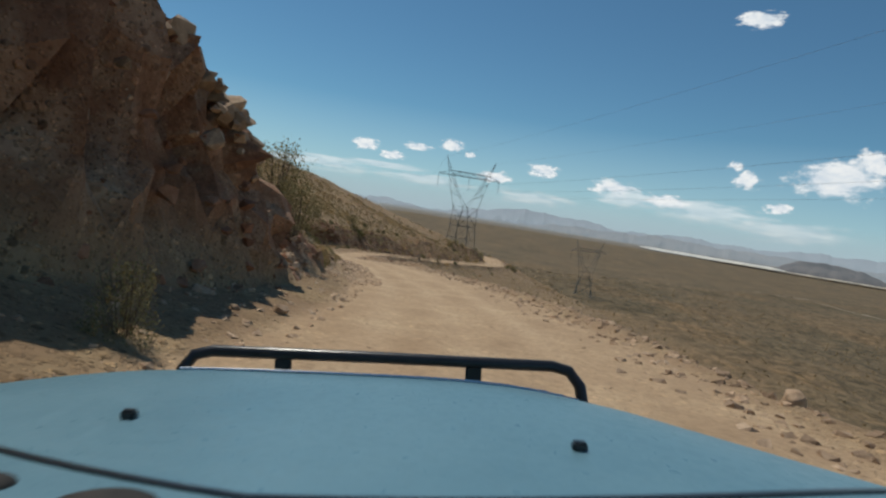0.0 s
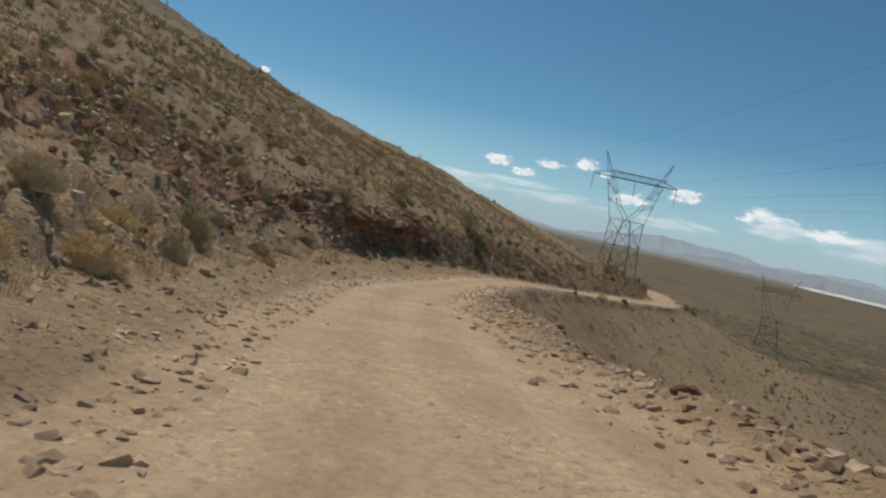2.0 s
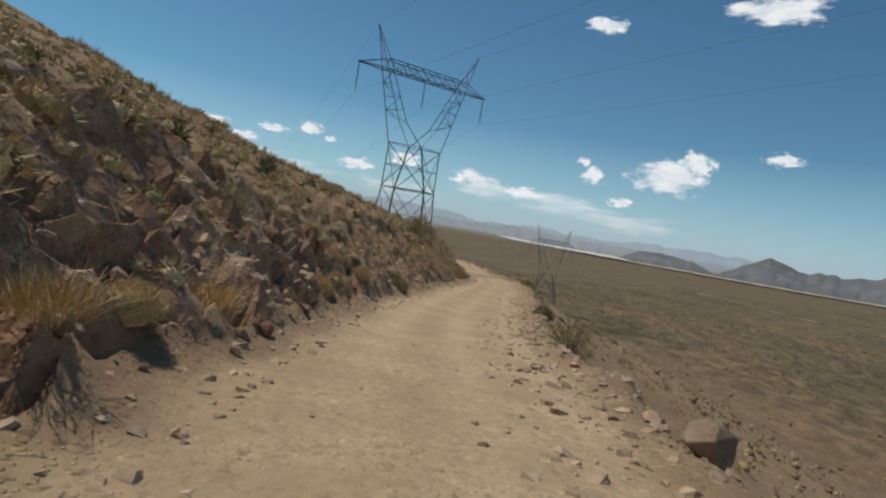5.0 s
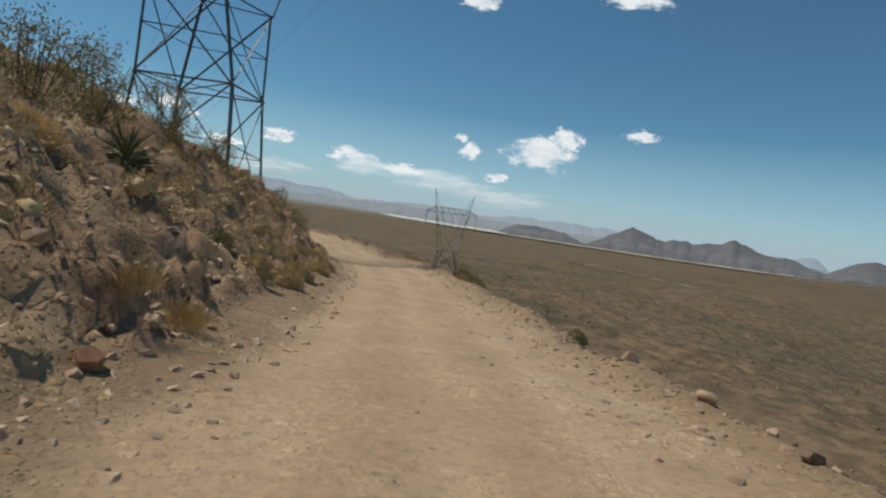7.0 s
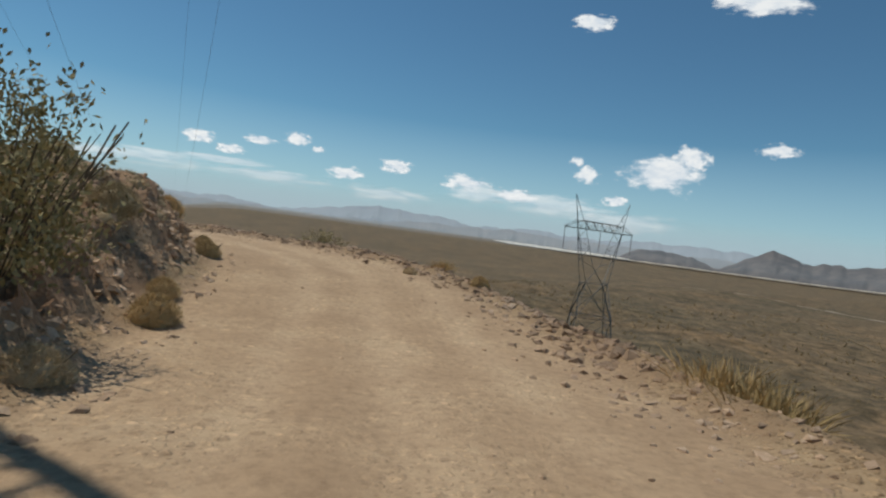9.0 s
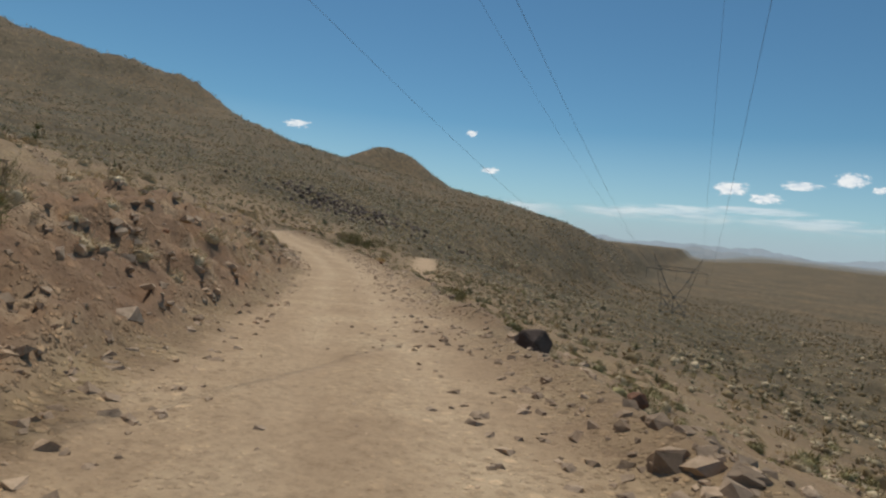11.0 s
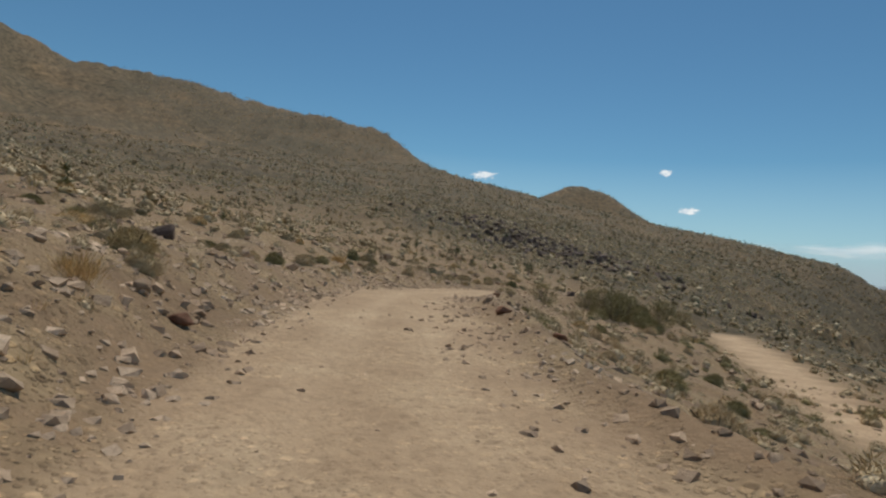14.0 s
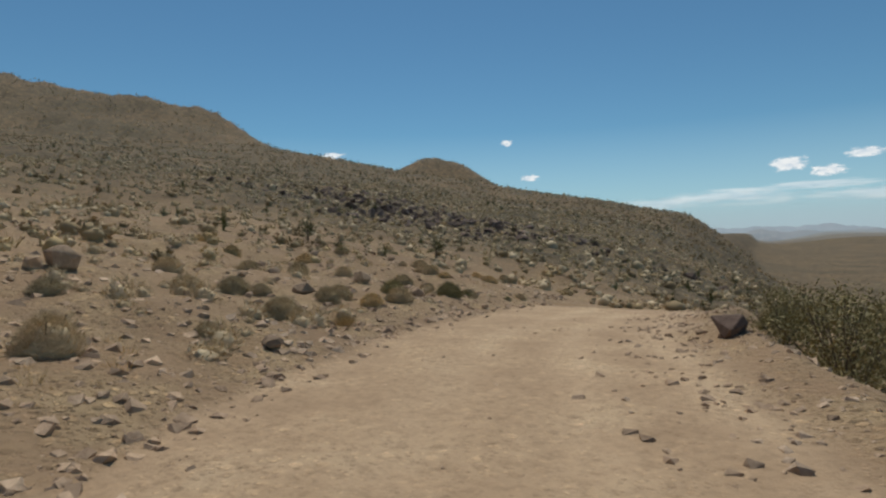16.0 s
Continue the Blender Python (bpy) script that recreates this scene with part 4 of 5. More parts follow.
for _ in range(60):
    s_ = rng.uniform(285, 350)
    boulder(s_, float(left_of(np.array([s_]))[0]) - 1.0 - rng.random() * 13, 0.1 + 0.24 * rng.random() ** 1.8, ROCK_GREY, "pale weathered boulder lying on the stony slope", 0.7)
rng = random.Random(77)
for _ in range(150):
    s_ = rng.uniform(0, 340)
    d_ = float(right_of(np.array([s_]))[0]) + rng.uniform(0.1, 1.3) if rng.random() < 0.6 else float(left_of(np.array([s_]))[0]) - rng.uniform(0.3, 2.5)
    boulder(s_, d_, 0.1 + 0.16 * rng.random() ** 1.5, rng.choice((ROCK_GREY, ROCK_GREY, ROCK_RED)), "broken stone lying at the road edge", 0.6)

# the dark outcrop on the far slope
n = 700
ax, ay = R.normal(-128, 16, n), R.normal(352, 10, n)
az = land(ax, ay)[0]
merged("rock_outcrop", STONES, R.randint(0, 10, n), np.stack([ax, ay, az], 1), 0.35 + 1.3 * R.rand(n) ** 2.2, R.uniform(0, 6.28, n), ROCK_DARK, "dark varnished boulders cropping out of the hillside", "rocks", 0.6, 31)


# ---------------------------------------------------------------- plants
def blade(verts, faces, base, tip, width, rng, droop=0.0):
    """A thin leaf or twig of two faces from base to tip, slightly bent."""
    base, tip = Vector(base), Vector(tip)
    ax = tip - base
    side = ax.cross(Vector((rng.gauss(0, 1), rng.gauss(0, 1), rng.gauss(0, 1)))).normalized() * width
    mid = base.lerp(tip, 0.55) + Vector((0, 0, droop))
    i = len(verts)
    verts += [base, mid + side, mid - side, tip]
    faces += [(i, i + 1, i + 2), (i + 2, i + 1, i + 3)]


def plant_mesh(name, verts, faces, mat):
    me = bpy.data.meshes.new(name)
    me.from_pydata([tuple(v) for v in verts], [], faces)
    me.polygons.foreach_set("use_smooth", np.ones(len(faces), bool))
    me.materials.append(mat)
    me.update()
    return me


def dome(rng, r, h):
    a, u = rng.uniform(0, math.tau), rng.random() ** 0.5
    z = rng.random()
    k = (1 - z * z) ** 0.5
    return Vector((math.cos(a) * r * u * (0.35 + 0.65 * k), math.sin(a) * r * u * (0.35 + 0.65 * k), z * h))


def stems(rng, count, r, h, thick):
    bm = bmesh.new()
    for _ in range(count):
        a = rng.uniform(0, math.tau)
        lean = rng.uniform(0.15, 0.95) * r
        tip = Vector((math.cos(a) * lean, math.sin(a) * lean, h * rng.uniform(0.65, 0.98)))
        knee = tip * 0.5 + Vector((rng.uniform(-0.1, 0.1) * r, rng.uniform(-0.1, 0.1) * r, -0.05 * h))
        tube(bm, [Vector((math.cos(a) * 0.03, math.sin(a) * 0.03, -0.05)), knee, tip], thick * rng.uniform(0.6, 1.2), 4)
    me = bpy.data.meshes.new("stems")
    bm.to_mesh(me)
    bm.free()
    me.materials.append(STEM)
    return me


def heart(verts, faces, rng, r, h, sides=11, levels=5):
    """The dense inside of a shrub: a lumpy dome, narrower at the ground."""
    i = len(verts)
    for k in range(levels):
        z = k / levels
        w = (1 - z ** 2.2) ** 0.5 * (0.72 + 0.28 * min(1.0, z * 3))
        for j in range(sides):
            a = (j + 0.5 * (k % 2) + rng.uniform(-0.2, 0.2)) * math.tau / sides
            f = w * rng.uniform(0.72, 1.12)
            verts.append(Vector((math.cos(a) * r * f, math.sin(a) * r * f, h * (z + rng.uniform(-0.05, 0.05)) if k else -0.04)))
    verts.append(Vector((rng.uniform(-0.1, 0.1) * r, rng.uniform(-0.1, 0.1) * r, h)))
    for k in range(levels - 1):
        for j in range(sides):
            a, b = i + k * sides + j, i + k * sides + (j + 1) % sides
            faces.append((a, b, b + sides))
            faces.append((a, b + sides, a + sides))
    top = i + levels * sides
    for j in range(sides):
        faces.append((top - sides + j, top - sides + (j + 1) % sides, top))


def creosote_meshes(seed):
    """Open shrub of many wands with small leaves towards their ends; a metre high and wide."""
    rng = random.Random(seed)
    verts, faces = [], []
    for _ in range(120):
        c = dome(rng, 0.52, 0.95)
        c.z = max(c.z, 0.18)
        lean = Vector((c.x * 0.9, c.y * 0.9, 1.0)).normalized()
        for _ in range(24):
            p = c + lean * rng.gauss(0, 0.09) + Vector((rng.gauss(0, 0.035), rng.gauss(0, 0.035), rng.gauss(0, 0.03)))
            q = p + (lean * 0.9 + Vector((rng.gauss(0, 0.7), rng.gauss(0, 0.7), rng.gauss(0, 0.6)))).normalized() * rng.uniform(0.025, 0.055)
            blade(verts, faces, p, q, 0.0095, rng)
    return stems(rng, 26, 0.5, 0.95, 0.005), plant_mesh("leaves", verts, faces, LEAF_CREOSOTE)


def brush_meshes(seed, mat):
    """Dense low dome of fine twigs; a metre wide, 0.7 high."""
    rng = random.Random(seed)
    verts, faces = [], []
    heart(verts, faces, rng, 0.32, 0.42)
    for _ in range(4200):
        a, z = rng.uniform(0, math.tau), rng.random()
        k = (1 - z * z) ** 0.5 * rng.uniform(0.62, 1.03) * (0.8 + 0.2 * min(1, z * 3))
        p = Vector((math.cos(a) * k * 0.38, math.sin(a) * k * 0.38, z * 0.49 * rng.uniform(0.85, 1.05)))
        out = Vector((p.x, p.y, p.z * 0.7 + 0.12)).normalized()
        q = p + (out * 0.7 + Vector((rng.gauss(0, 0.55), rng.gauss(0, 0.55), rng.gauss(0.2, 0.4)))).normalized() * rng.uniform(0.035, 0.115)
        side = (q - p).cross(Vector((rng.gauss(0, 1), rng.gauss(0, 1), rng.gauss(0, 1)))).normalized() * 0.0042
        i = len(verts)
        verts += [p - side, p + side, q]
        faces.append((i, i + 1, i + 2))
    return stems(rng, 7, 0.4, 0.5, 0.008), plant_mesh("twigs", verts, faces, mat)


def grass_meshes(seed):
    """Soft tussock of fine dry blades, leaning every way; a metre wide and high."""
    rng = random.Random(seed)
    verts, faces = [], []
    for _ in range(460):
        a = rng.uniform(0, math.tau)
        r0 = rng.random() ** 0.5 * 0.34
        p = Vector((math.cos(a) * r0, math.sin(a) * r0, -0.02 + rng.random() * 0.25))
        lean = rng.gauss(0, 0.2) + 0.35 * r0
        b = a + rng.gauss(0, 0.7)
        q = p + Vector((math.cos(b) * lean, math.sin(b) * lean, rng.uniform(0.25, 0.72) * (1 - r0)))
        blade(verts, faces, p, q, 0.006, rng, 0.02)
    return None, plant_mesh("tuft", verts, faces, LEAF_STRAW)


def yucca_meshes(seed):
    """Short trunk with a bristling head of stiff leaves; a metre high."""
    rng = random.Random(seed)
    verts, faces = [], []
    for _ in range(110):
        a, up = rng.uniform(0, math.tau), rng.uniform(-0.35, 1.0)
        base = Vector((0, 0, 0.42 + rng.uniform(-0.12, 0.1)))
        k = (1 - min(1, abs(up)) ** 2) ** 0.5
        q = base + Vector((math.cos(a) * k, math.sin(a) * k, up)) * rng.uniform(0.4, 0.58)
        blade(verts, faces, base + (q - base) * 0.06, q, 0.016, rng)
    bm = bmesh.new()
    tube(bm, [(0, 0, -0.1), (0.01, 0, 0.2), (0, 0.01, 0.45)], 0.06, 8)
    me = bpy.data.meshes.new("trunk")
    bm.to_mesh(me)
    bm.free()
    me.materials.append(STEM)
    return me, plant_mesh("leaves", verts, faces, LEAF_YUCCA)


KINDS = {
    "creosote": ([creosote_meshes(k) for k in (1, 2, 3, 4)], "creosote_bush", ("stem_frame", "foliage")),
    "grey": ([brush_meshes(k, LEAF_GREY) for k in (4, 5, 6)], "desert_shrub", ("stem_frame", "twig_mass")),
    "green": ([brush_meshes(k, LEAF_CREOSOTE) for k in (7, 8)], "green_shrub", ("stem_frame", "twig_mass")),
    "straw": ([grass_meshes(k) for k in (9, 10, 11)], "grass_tussock", ("stem_frame", "tuft")),
    "gold": ([brush_meshes(k, LEAF_GOLD) for k in (14, 15, 16)], "golden_shrub", ("stem_frame", "twig_mass")),
    "yucca": ([yucca_meshes(k) for k in (12, 13)], "yucca", ("trunk", "leaf_head")),
}
LABELS = {
    "creosote": ("yellow-green creosote bush with woody stems", "bush"),
    "grey": ("low grey-brown desert shrub", "bush"),
    "green": ("dense olive-green desert shrub", "bush"),
    "straw": ("straw-coloured dry grass tussock", "grass"),
    "gold": ("rounded golden-brown dry shrub", "bush"),
    "yucca": ("dark green spiky yucca", "yucca"),
}
_count = [0]


def plant(kind, x, y, wide, tall, where=""):
    meshes, name, parts = KINDS[kind]
    _count[0] += 1
    rng = random.Random(_count[0])
    stem, leaf = meshes[_count[0] % len(meshes)]
    top = new(name)
    label, category = LABELS[kind]
    tagged(top, label + (" " + where if where else ""), category, "desert plants")
    for part_name, me in zip(parts, (stem, leaf)):
        if me:
            new(part_name, me).parent = top
    r = 0.3 * wide
    low = float(land(np.array([x, x + r, x - r, x, x]), np.array([y, y, y, y + r, y - r]))[0].min())
    top.matrix_world = pose(x, y, max(low, height(x, y) - 0.12 * tall) - 0.04, rng.uniform(-6, 6), rng.uniform(-6, 6), rng.uniform(0, 360)) @ Matrix.Diagonal((wide, wide, tall, 1))
    return top


def plant_at(kind, s, d, wide, tall, where=""):
    x, y = at_road(np.array([s]), np.array([d]))
    return plant(kind, float(x[0]), float(y[0]), wide, tall, where)


for kind, s_, d_, wide, tall, where in (
    ("creosote", 6.6, -3.5, 0.8, 1.0, "at the foot of the rock"), ("grey", 4.6, -3.9, 0.9, 0.8, "at the foot of the rock"), ("creosote", 19.6, -4.4, 2.0, 1.9, "at the foot of the rock"), ("creosote", 21.0, -5.4, 2.2, 2.2, "on the bank"), ("green", 24.5, -4.2, 1.4, 1.1, "on the bank"), ("green", 38, -3.8, 1.6, 1.5, "at the foot of the bank"),
    ("green", 41, -4.6, 1.8, 1.6, "on the bank"), ("gold", 43.4, -2.7, 1.3, 0.8, "by the road"), ("gold", 47.3, -3.0, 1.5, 0.9, "by the road"), ("grey", 42.3, -3.7, 1.6, 1.2, "by the road"),
    ("gold", 49.5, -3.6, 1.6, 1.0, "by the road"), ("straw", 52, -4.2, 1.4, 0.9, "on the bank"), ("gold", 53.4, -4.6, 1.6, 1.3, "on the bank"), ("gold", 55.4, -4.0, 1.5, 1.2, "by the road"), ("gold", 57.6, -4.8, 1.5, 1.2, "on the bank"), ("gold", 61.0, -4.6, 1.4, 1.1, "on the bank"), ("grey", 64.0, -5.2, 1.3, 1.0, "on the bank"), ("gold", 66.0, -4.2, 1.2, 0.9, "by the road"), ("grey", 69.5, -4.6, 1.2, 0.9, "on the bank"), ("gold", 36.0, -4.4, 1.6, 1.2, "on the bank"), ("gold", 33.0, -3.8, 1.4, 1.0, "on the bank"), ("gold", 29.5, -4.2, 1.4, 1.0, "on the bank"), ("grey", 58.5, -4.0, 1.0, 1.1, "by the road"), ("grey", 55.5, -5.0, 1.2, 1.0, "on the bank"),
    ("green", 97.2, -3.6, 1.2, 1.0, "by the road"), ("green", 107.8, -5.4, 1.2, 1.3, "on the bank"), ("gold", 108.8, -3.0, 1.2, 0.8, "by the road"), ("gold", 113, -3.4, 1.3, 0.8, "by the road"),
    ("grey", 111, -3.7, 1.2, 0.9, "by the road"), ("straw", 117, -3.0, 1.0, 0.7, "by the road"), ("straw", 121, -3.3, 1.1, 0.7, "by the road"), ("green", 141, -3.2, 2.2, 1.9, "at the foot of the bank"),
    ("green", 143, 4.6, 1.6, 1.3, "on the outer edge"), ("creosote", 131, 4.4, 1.5, 1.2, "on the outer edge"), ("straw", 136, 4.6, 1.8, 1.0, "on the outer edge"),
    ("gold", 173.0, -3.0, 1.5, 1.2, "by the road"), ("gold", 178.8, -4.0, 1.1, 0.9, "at the foot of the bank"), ("gold", 181.6, -3.9, 1.3, 1.1, "at the foot of the bank"), ("gold", 184.2, -3.5, 1.6, 1.5, "at the foot of the bank"), ("gold", 186.6, -3.5, 1.6, 1.4, "at the foot of the bank"), ("grey", 189.0, -3.6, 1.7, 1.3, "at the foot of the bank"), ("gold", 159.5, -3.4, 1.5, 1.3, "at the foot of the bank"), ("gold", 175.6, -3.1, 1.7, 1.4, "by the road"), ("gold", 180.6, -3.0, 1.6, 1.2, "by the road"), ("gold", 182.6, -2.8, 1.5, 1.1, "by the road"),
    ("straw", 164.8, -2.9, 0.9, 0.9, "by the road"), ("gold", 171.0, -3.4, 1.4, 1.2, "by the road"), ("grey", 176.8, -4.0, 1.4, 1.2, "by the road"),
    ("green", 191.8, 5.8, 1.9, 1.7, "on the outer edge"), ("green", 188.5, 5.6, 1.6, 1.4, "on the outer edge"), ("green", 171.8, 5.3, 0.9, 0.8, "at the road edge"),
    ("creosote", 196.5, 7.6, 2.2, 2.0, "beyond the road edge"), ("creosote", 194.8, 7.2, 1.8, 1.8, "beyond the road edge"), ("green", 198.5, 7.8, 1.8, 1.5, "beyond the road edge"), ("gold", 205.5, 6.8, 1.4, 1.1, "on the outer edge"),
    ("straw", 207.2, 6.9, 1.3, 1.0, "on the outer edge"), ("gold", 209.3, 5.9, 0.7, 0.5, "on the outer edge"), ("green", 212.2, 5.4, 0.7, 0.6, "on the outer edge"), ("grey", 215.4, 3.0, 0.7, 0.5, "at the road edge"),
    ("gold", 201.3, -2.6, 1.0, 0.8, "by the road"), ("grey", 203.5, -2.9, 1.1, 0.9, "by the road"), ("gold", 207.4, -2.9, 1.2, 1.1, "by the road"), ("gold", 209.5, -3.4, 1.0, 0.9, "by the road"),
    ("creosote", 200.0, -5.9, 1.6, 1.5, "on top of the bank"), ("creosote", 202.5, -5.8, 1.4, 1.4, "on top of the bank"), ("gold", 190.2, 5.2, 1.3, 1.0, "on the outer edge"), ("creosote", 204.9, -4.1, 2.6, 2.6, "on top of the bank"), ("creosote", 207.4, -4.9, 1.7, 1.6, "on top of the bank"), ("grey", 210.5, -4.8, 1.6, 1.4, "on the bank"),
    ("creosote", 168.5, -7.6, 2.0, 2.0, "on top of the bank"), ("creosote", 172.0, -8.2, 2.2, 2.2, "on top of the bank"), ("creosote", 177.0, -8.4, 2.2, 2.0, "on top of the bank"), ("creosote", 182.0, -7.8, 1.8, 1.6, "on top of the bank"),
    ("yucca", 170.3, -6.5, 1.5, 1.7, "on top of the bank"), ("gold", 166.0, -6.2, 2.0, 1.3, "on top of the bank"), ("gold", 163.5, -6.4, 2.2, 1.4, "on top of the bank"), ("grey", 187.0, -6.3, 1.5, 1.2, "on top of the bank"),
    ("gold", 217.2, -3.2, 0.9, 0.9, "by the road"), ("gold", 215.6, -3.3, 1.1, 1.0, "by the road"), ("creosote", 224.3, 5.2, 2.5, 1.7, "on the outer edge"), ("creosote", 226.4, 5.6, 1.9, 1.4, "on the outer edge"), ("straw", 205.2, 6.1, 1.9, 1.3, "on the outer edge"), ("straw", 204.1, 6.0, 1.7, 1.2, "on the outer edge"), ("gold", 203.2, 6.2, 1.5, 1.2, "on the outer edge"),
    ("gold", 213.9, 4.6, 0.9, 0.8, "at the road edge"), ("straw", 216.0, 4.7, 1.0, 0.9, "at the road edge"), ("creosote", 230.5, 8.4, 2.0, 1.5, "beyond the road edge"), ("creosote", 227.0, 7.0, 1.8, 1.7, "beyond the road edge"),
    ("gold", 219.6, -3.8, 1.5, 1.3, "on the bank"), ("grey", 221.4, -4.6, 1.8, 1.5, "on the bank"), ("gold", 224.2, -4.0, 1.9, 1.6, "on the bank"), ("green", 226.2, -5.2, 2.1, 1.8, "on the bank"), ("grey", 223.0, -6.4, 2.0, 1.8, "on the bank"), ("gold", 228.0, -3.1, 1.7, 1.4, "by the road"), ("yucca", 262.5, 4.6, 0.7, 1.0, "on the slope below"), ("yucca", 263.4, 5.2, 0.6, 0.8, "on the slope below"), ("gold", 230.8, -2.9, 1.6, 1.5, "by the road"), ("green", 232.5, -3.4, 1.8, 1.6, "by the road"), ("green", 235.5, -4.8, 2.0, 1.8, "on the bank"), ("gold", 229.0, -4.5, 2.0, 1.6, "on the bank"),
    ("grey", 267.4, -4.0, 1.0, 0.8, "on the bank"), ("grey", 276.1, -2.9, 0.9, 0.8, "by the road"), ("grey", 272.2, -5.2, 1.2, 0.9, "on the bank"), ("straw", 269.6, 3.5, 0.9, 0.6, "at the road edge"),
    ("grey", 278.0, 3.4, 1.0, 0.8, "at the road edge"), ("straw", 284.0, 3.6, 1.0, 0.7, "at the road edge"), ("yucca", 284.5, 17.2, 1.2, 1.4, "on the slope below"), ("yucca", 272.5, 6.8, 0.8, 0.9, "on the slope below"), ("green", 269.4, 9.5, 1.8, 1.3, "on the slope below"),
    ("yucca", 290.5, -5.0, 1.3, 1.4, "on the bank"), ("grey", 289.0, -4.4, 1.3, 1.1, "on the bank"), ("grey", 286.2, -4.0, 1.2, 1.0, "on the bank"), ("yucca", 288.0, -6.6, 1.2, 1.3, "on the bank"), ("green", 303.0, 7.0, 1.4, 1.2, "on the slope below"),
    ("grey", 294.0, 3.4, 0.9, 0.8, "at the road edge"), ("straw", 296.2, -4.2, 0.8, 0.7, "on the stony slope"), ("gold", 303.5, -8.6, 1.8, 0.8, "on the stony slope"), ("grey", 306.0, -9.5, 1.6, 1.0, "on the stony slope"), ("grey", 309.0, -6.0, 0.9, 0.7, "on the stony slope"),
    ("creosote", 321.9, 4.2, 1.8, 1.4, "at the road edge"), ("grey", 313.5, 3.2, 1.2, 0.7, "at the road edge"), ("grey", 314.3, 7.7, 1.1, 0.9, "on the slope below"), ("grey", 331.5, -8.2, 1.2, 0.9, "on the stony slope"), ("grey", 332.6, -8.0, 1.3, 1.0, "on the stony slope"),
    ("grey", 341.0, -4.8, 1.0, 0.8, "by the road"), ("green", 337.5, -6.0, 1.2, 1.1, "by the road"), ("grey", 335.4, -6.8, 0.9, 0.8, "by the road"), ("creosote", 328.8, 5.8, 1.6, 1.3, "beyond the road edge"), ("creosote", 331.4, 5.9, 2.0, 1.8, "beyond the road edge"), ("creosote", 334.5, 6.3, 2.6, 2.0, "beyond the road edge"), ("creosote", 338.0, 5.7, 1.9, 1.6, "beyond the road edge"), ("green", 342.0, 6.0, 2.4, 1.9, "beyond the road edge"), ("creosote", 346.0, 6.4, 2.4, 1.8, "beyond the road edge"), ("creosote", 350.5, 6.0, 1.9, 1.5, "beyond the road edge"), ("creosote", 327.6, 7.8, 2.0, 1.7, "beyond the road edge"), ("creosote", 330.0, 8.2, 2.3, 2.0, "beyond the road edge"),
    ("creosote", 333.0, 7.6, 2.4, 2.1, "beyond the road edge"), ("green", 336.0, 8.0, 2.4, 2.0, "beyond the road edge"), ("green", 331.5, 9.5, 2.6, 2.0, "beyond the road edge"), ("creosote", 339.0, 8.4, 2.2, 2.0, "beyond the road edge"), ("green", 326.5, 6.9, 1.8, 1.2, "beyond the road edge"),
    ("grey", 328.4, -8.5, 0.9, 0.7, "on the stony slope"), ("yucca", 355.4, -16.6, 1.4, 2.0, "on the hillside"), ("yucca", 349.9, -23.0, 1.3, 1.9, "on the hillside"), ("yucca", 119.0, -9.0, 1.2, 1.5, "on the slope"), ("creosote", 113.0, -9.2, 2.4, 2.0, "on the slope"),
    ("yucca", 127.0, -9.0, 1.2, 1.5, "on the slope"), ("yucca", 131.0, -9.6, 1.2, 1.6, "on the slope"), ("yucca", 136.0, -8.4, 1.1, 1.5, "on the slope"), ("creosote", 96.0, -9.5, 2.4, 2.2, "on the slope"), ("green", 99.0, -7.5, 1.6, 1.4, "on the slope")):
    plant_at(kind, s_, d_, wide, tall, where)

plant("yucca", -15.9, 104.2, 1.9, 2.8, "with a shaggy trunk on the bank")
plant("yucca", -16.8, 103.7, 1.7, 2.3, "with a shaggy trunk on the bank")

# larger shrubs over the steep slope
rng = random.Random(9)
for _ in range(84):
    s_ = rng.uniform(22, 120)
    k = rng.uniform(1.0, 1.7)
    plant_at(rng.choices(("gold", "grey", "green", "creosote"), (4, 5, 2, 1))[0], s_, -rng.uniform(6.5, 24), k, k * rng.uniform(0.7, 1.0), "on the steep slope")

# shrubs on the face of the cut
rng = random.Random(33)
for _ in range(26):
    s_ = rng.uniform(92, 160)
    k = rng.uniform(0.6, 1.3)
    plant_at(rng.choices(("gold", "grey", "green"), (5, 4, 1))[0], s_, float(left_of(np.array([s_]))[0]) - 0.8 - rng.random() * 5.5, k, k * rng.uniform(0.75, 1.0), "on the face of the cut")

# rounded shrubs on the stony slopes of the cove and below the outer edge
rng = random.Random(21)
for _ in range(120):
    s_ = rng.uniform(262, 356)
    k = rng.uniform(0.65, 1.45)
    plant_at(rng.choices(("grey", "gold", "green"), (12, 3, 1))[0], s_, float(left_of(np.array([s_]))[0]) - 1.8 - rng.random() ** 1.2 * 15, k, k * rng.uniform(0.75, 1.05), "on the stony slope")
for _ in range(34):
    s_ = rng.uniform(240, 330)
    k = rng.uniform(0.5, 1.1)
    plant_at(rng.choices(("grey", "gold", "green"), (5, 2, 2))[0], s_, float(right_of(np.array([s_]))[0]) + 1.4 + rng.random() * 9, k, k * rng.uniform(0.7, 1.0), "on the slope below")
for _ in range(34):
    s_ = rng.uniform(15, 140)
    k = rng.uniform(0.5, 1.0)
    plant_at(rng.choices(("gold", "grey", "straw"), (4, 3, 3))[0], s_, float(right_of(np.array([s_]))[0]) + 1.2 + rng.random() * 8, k, k * rng.uniform(0.7, 1.0), "below the road edge")

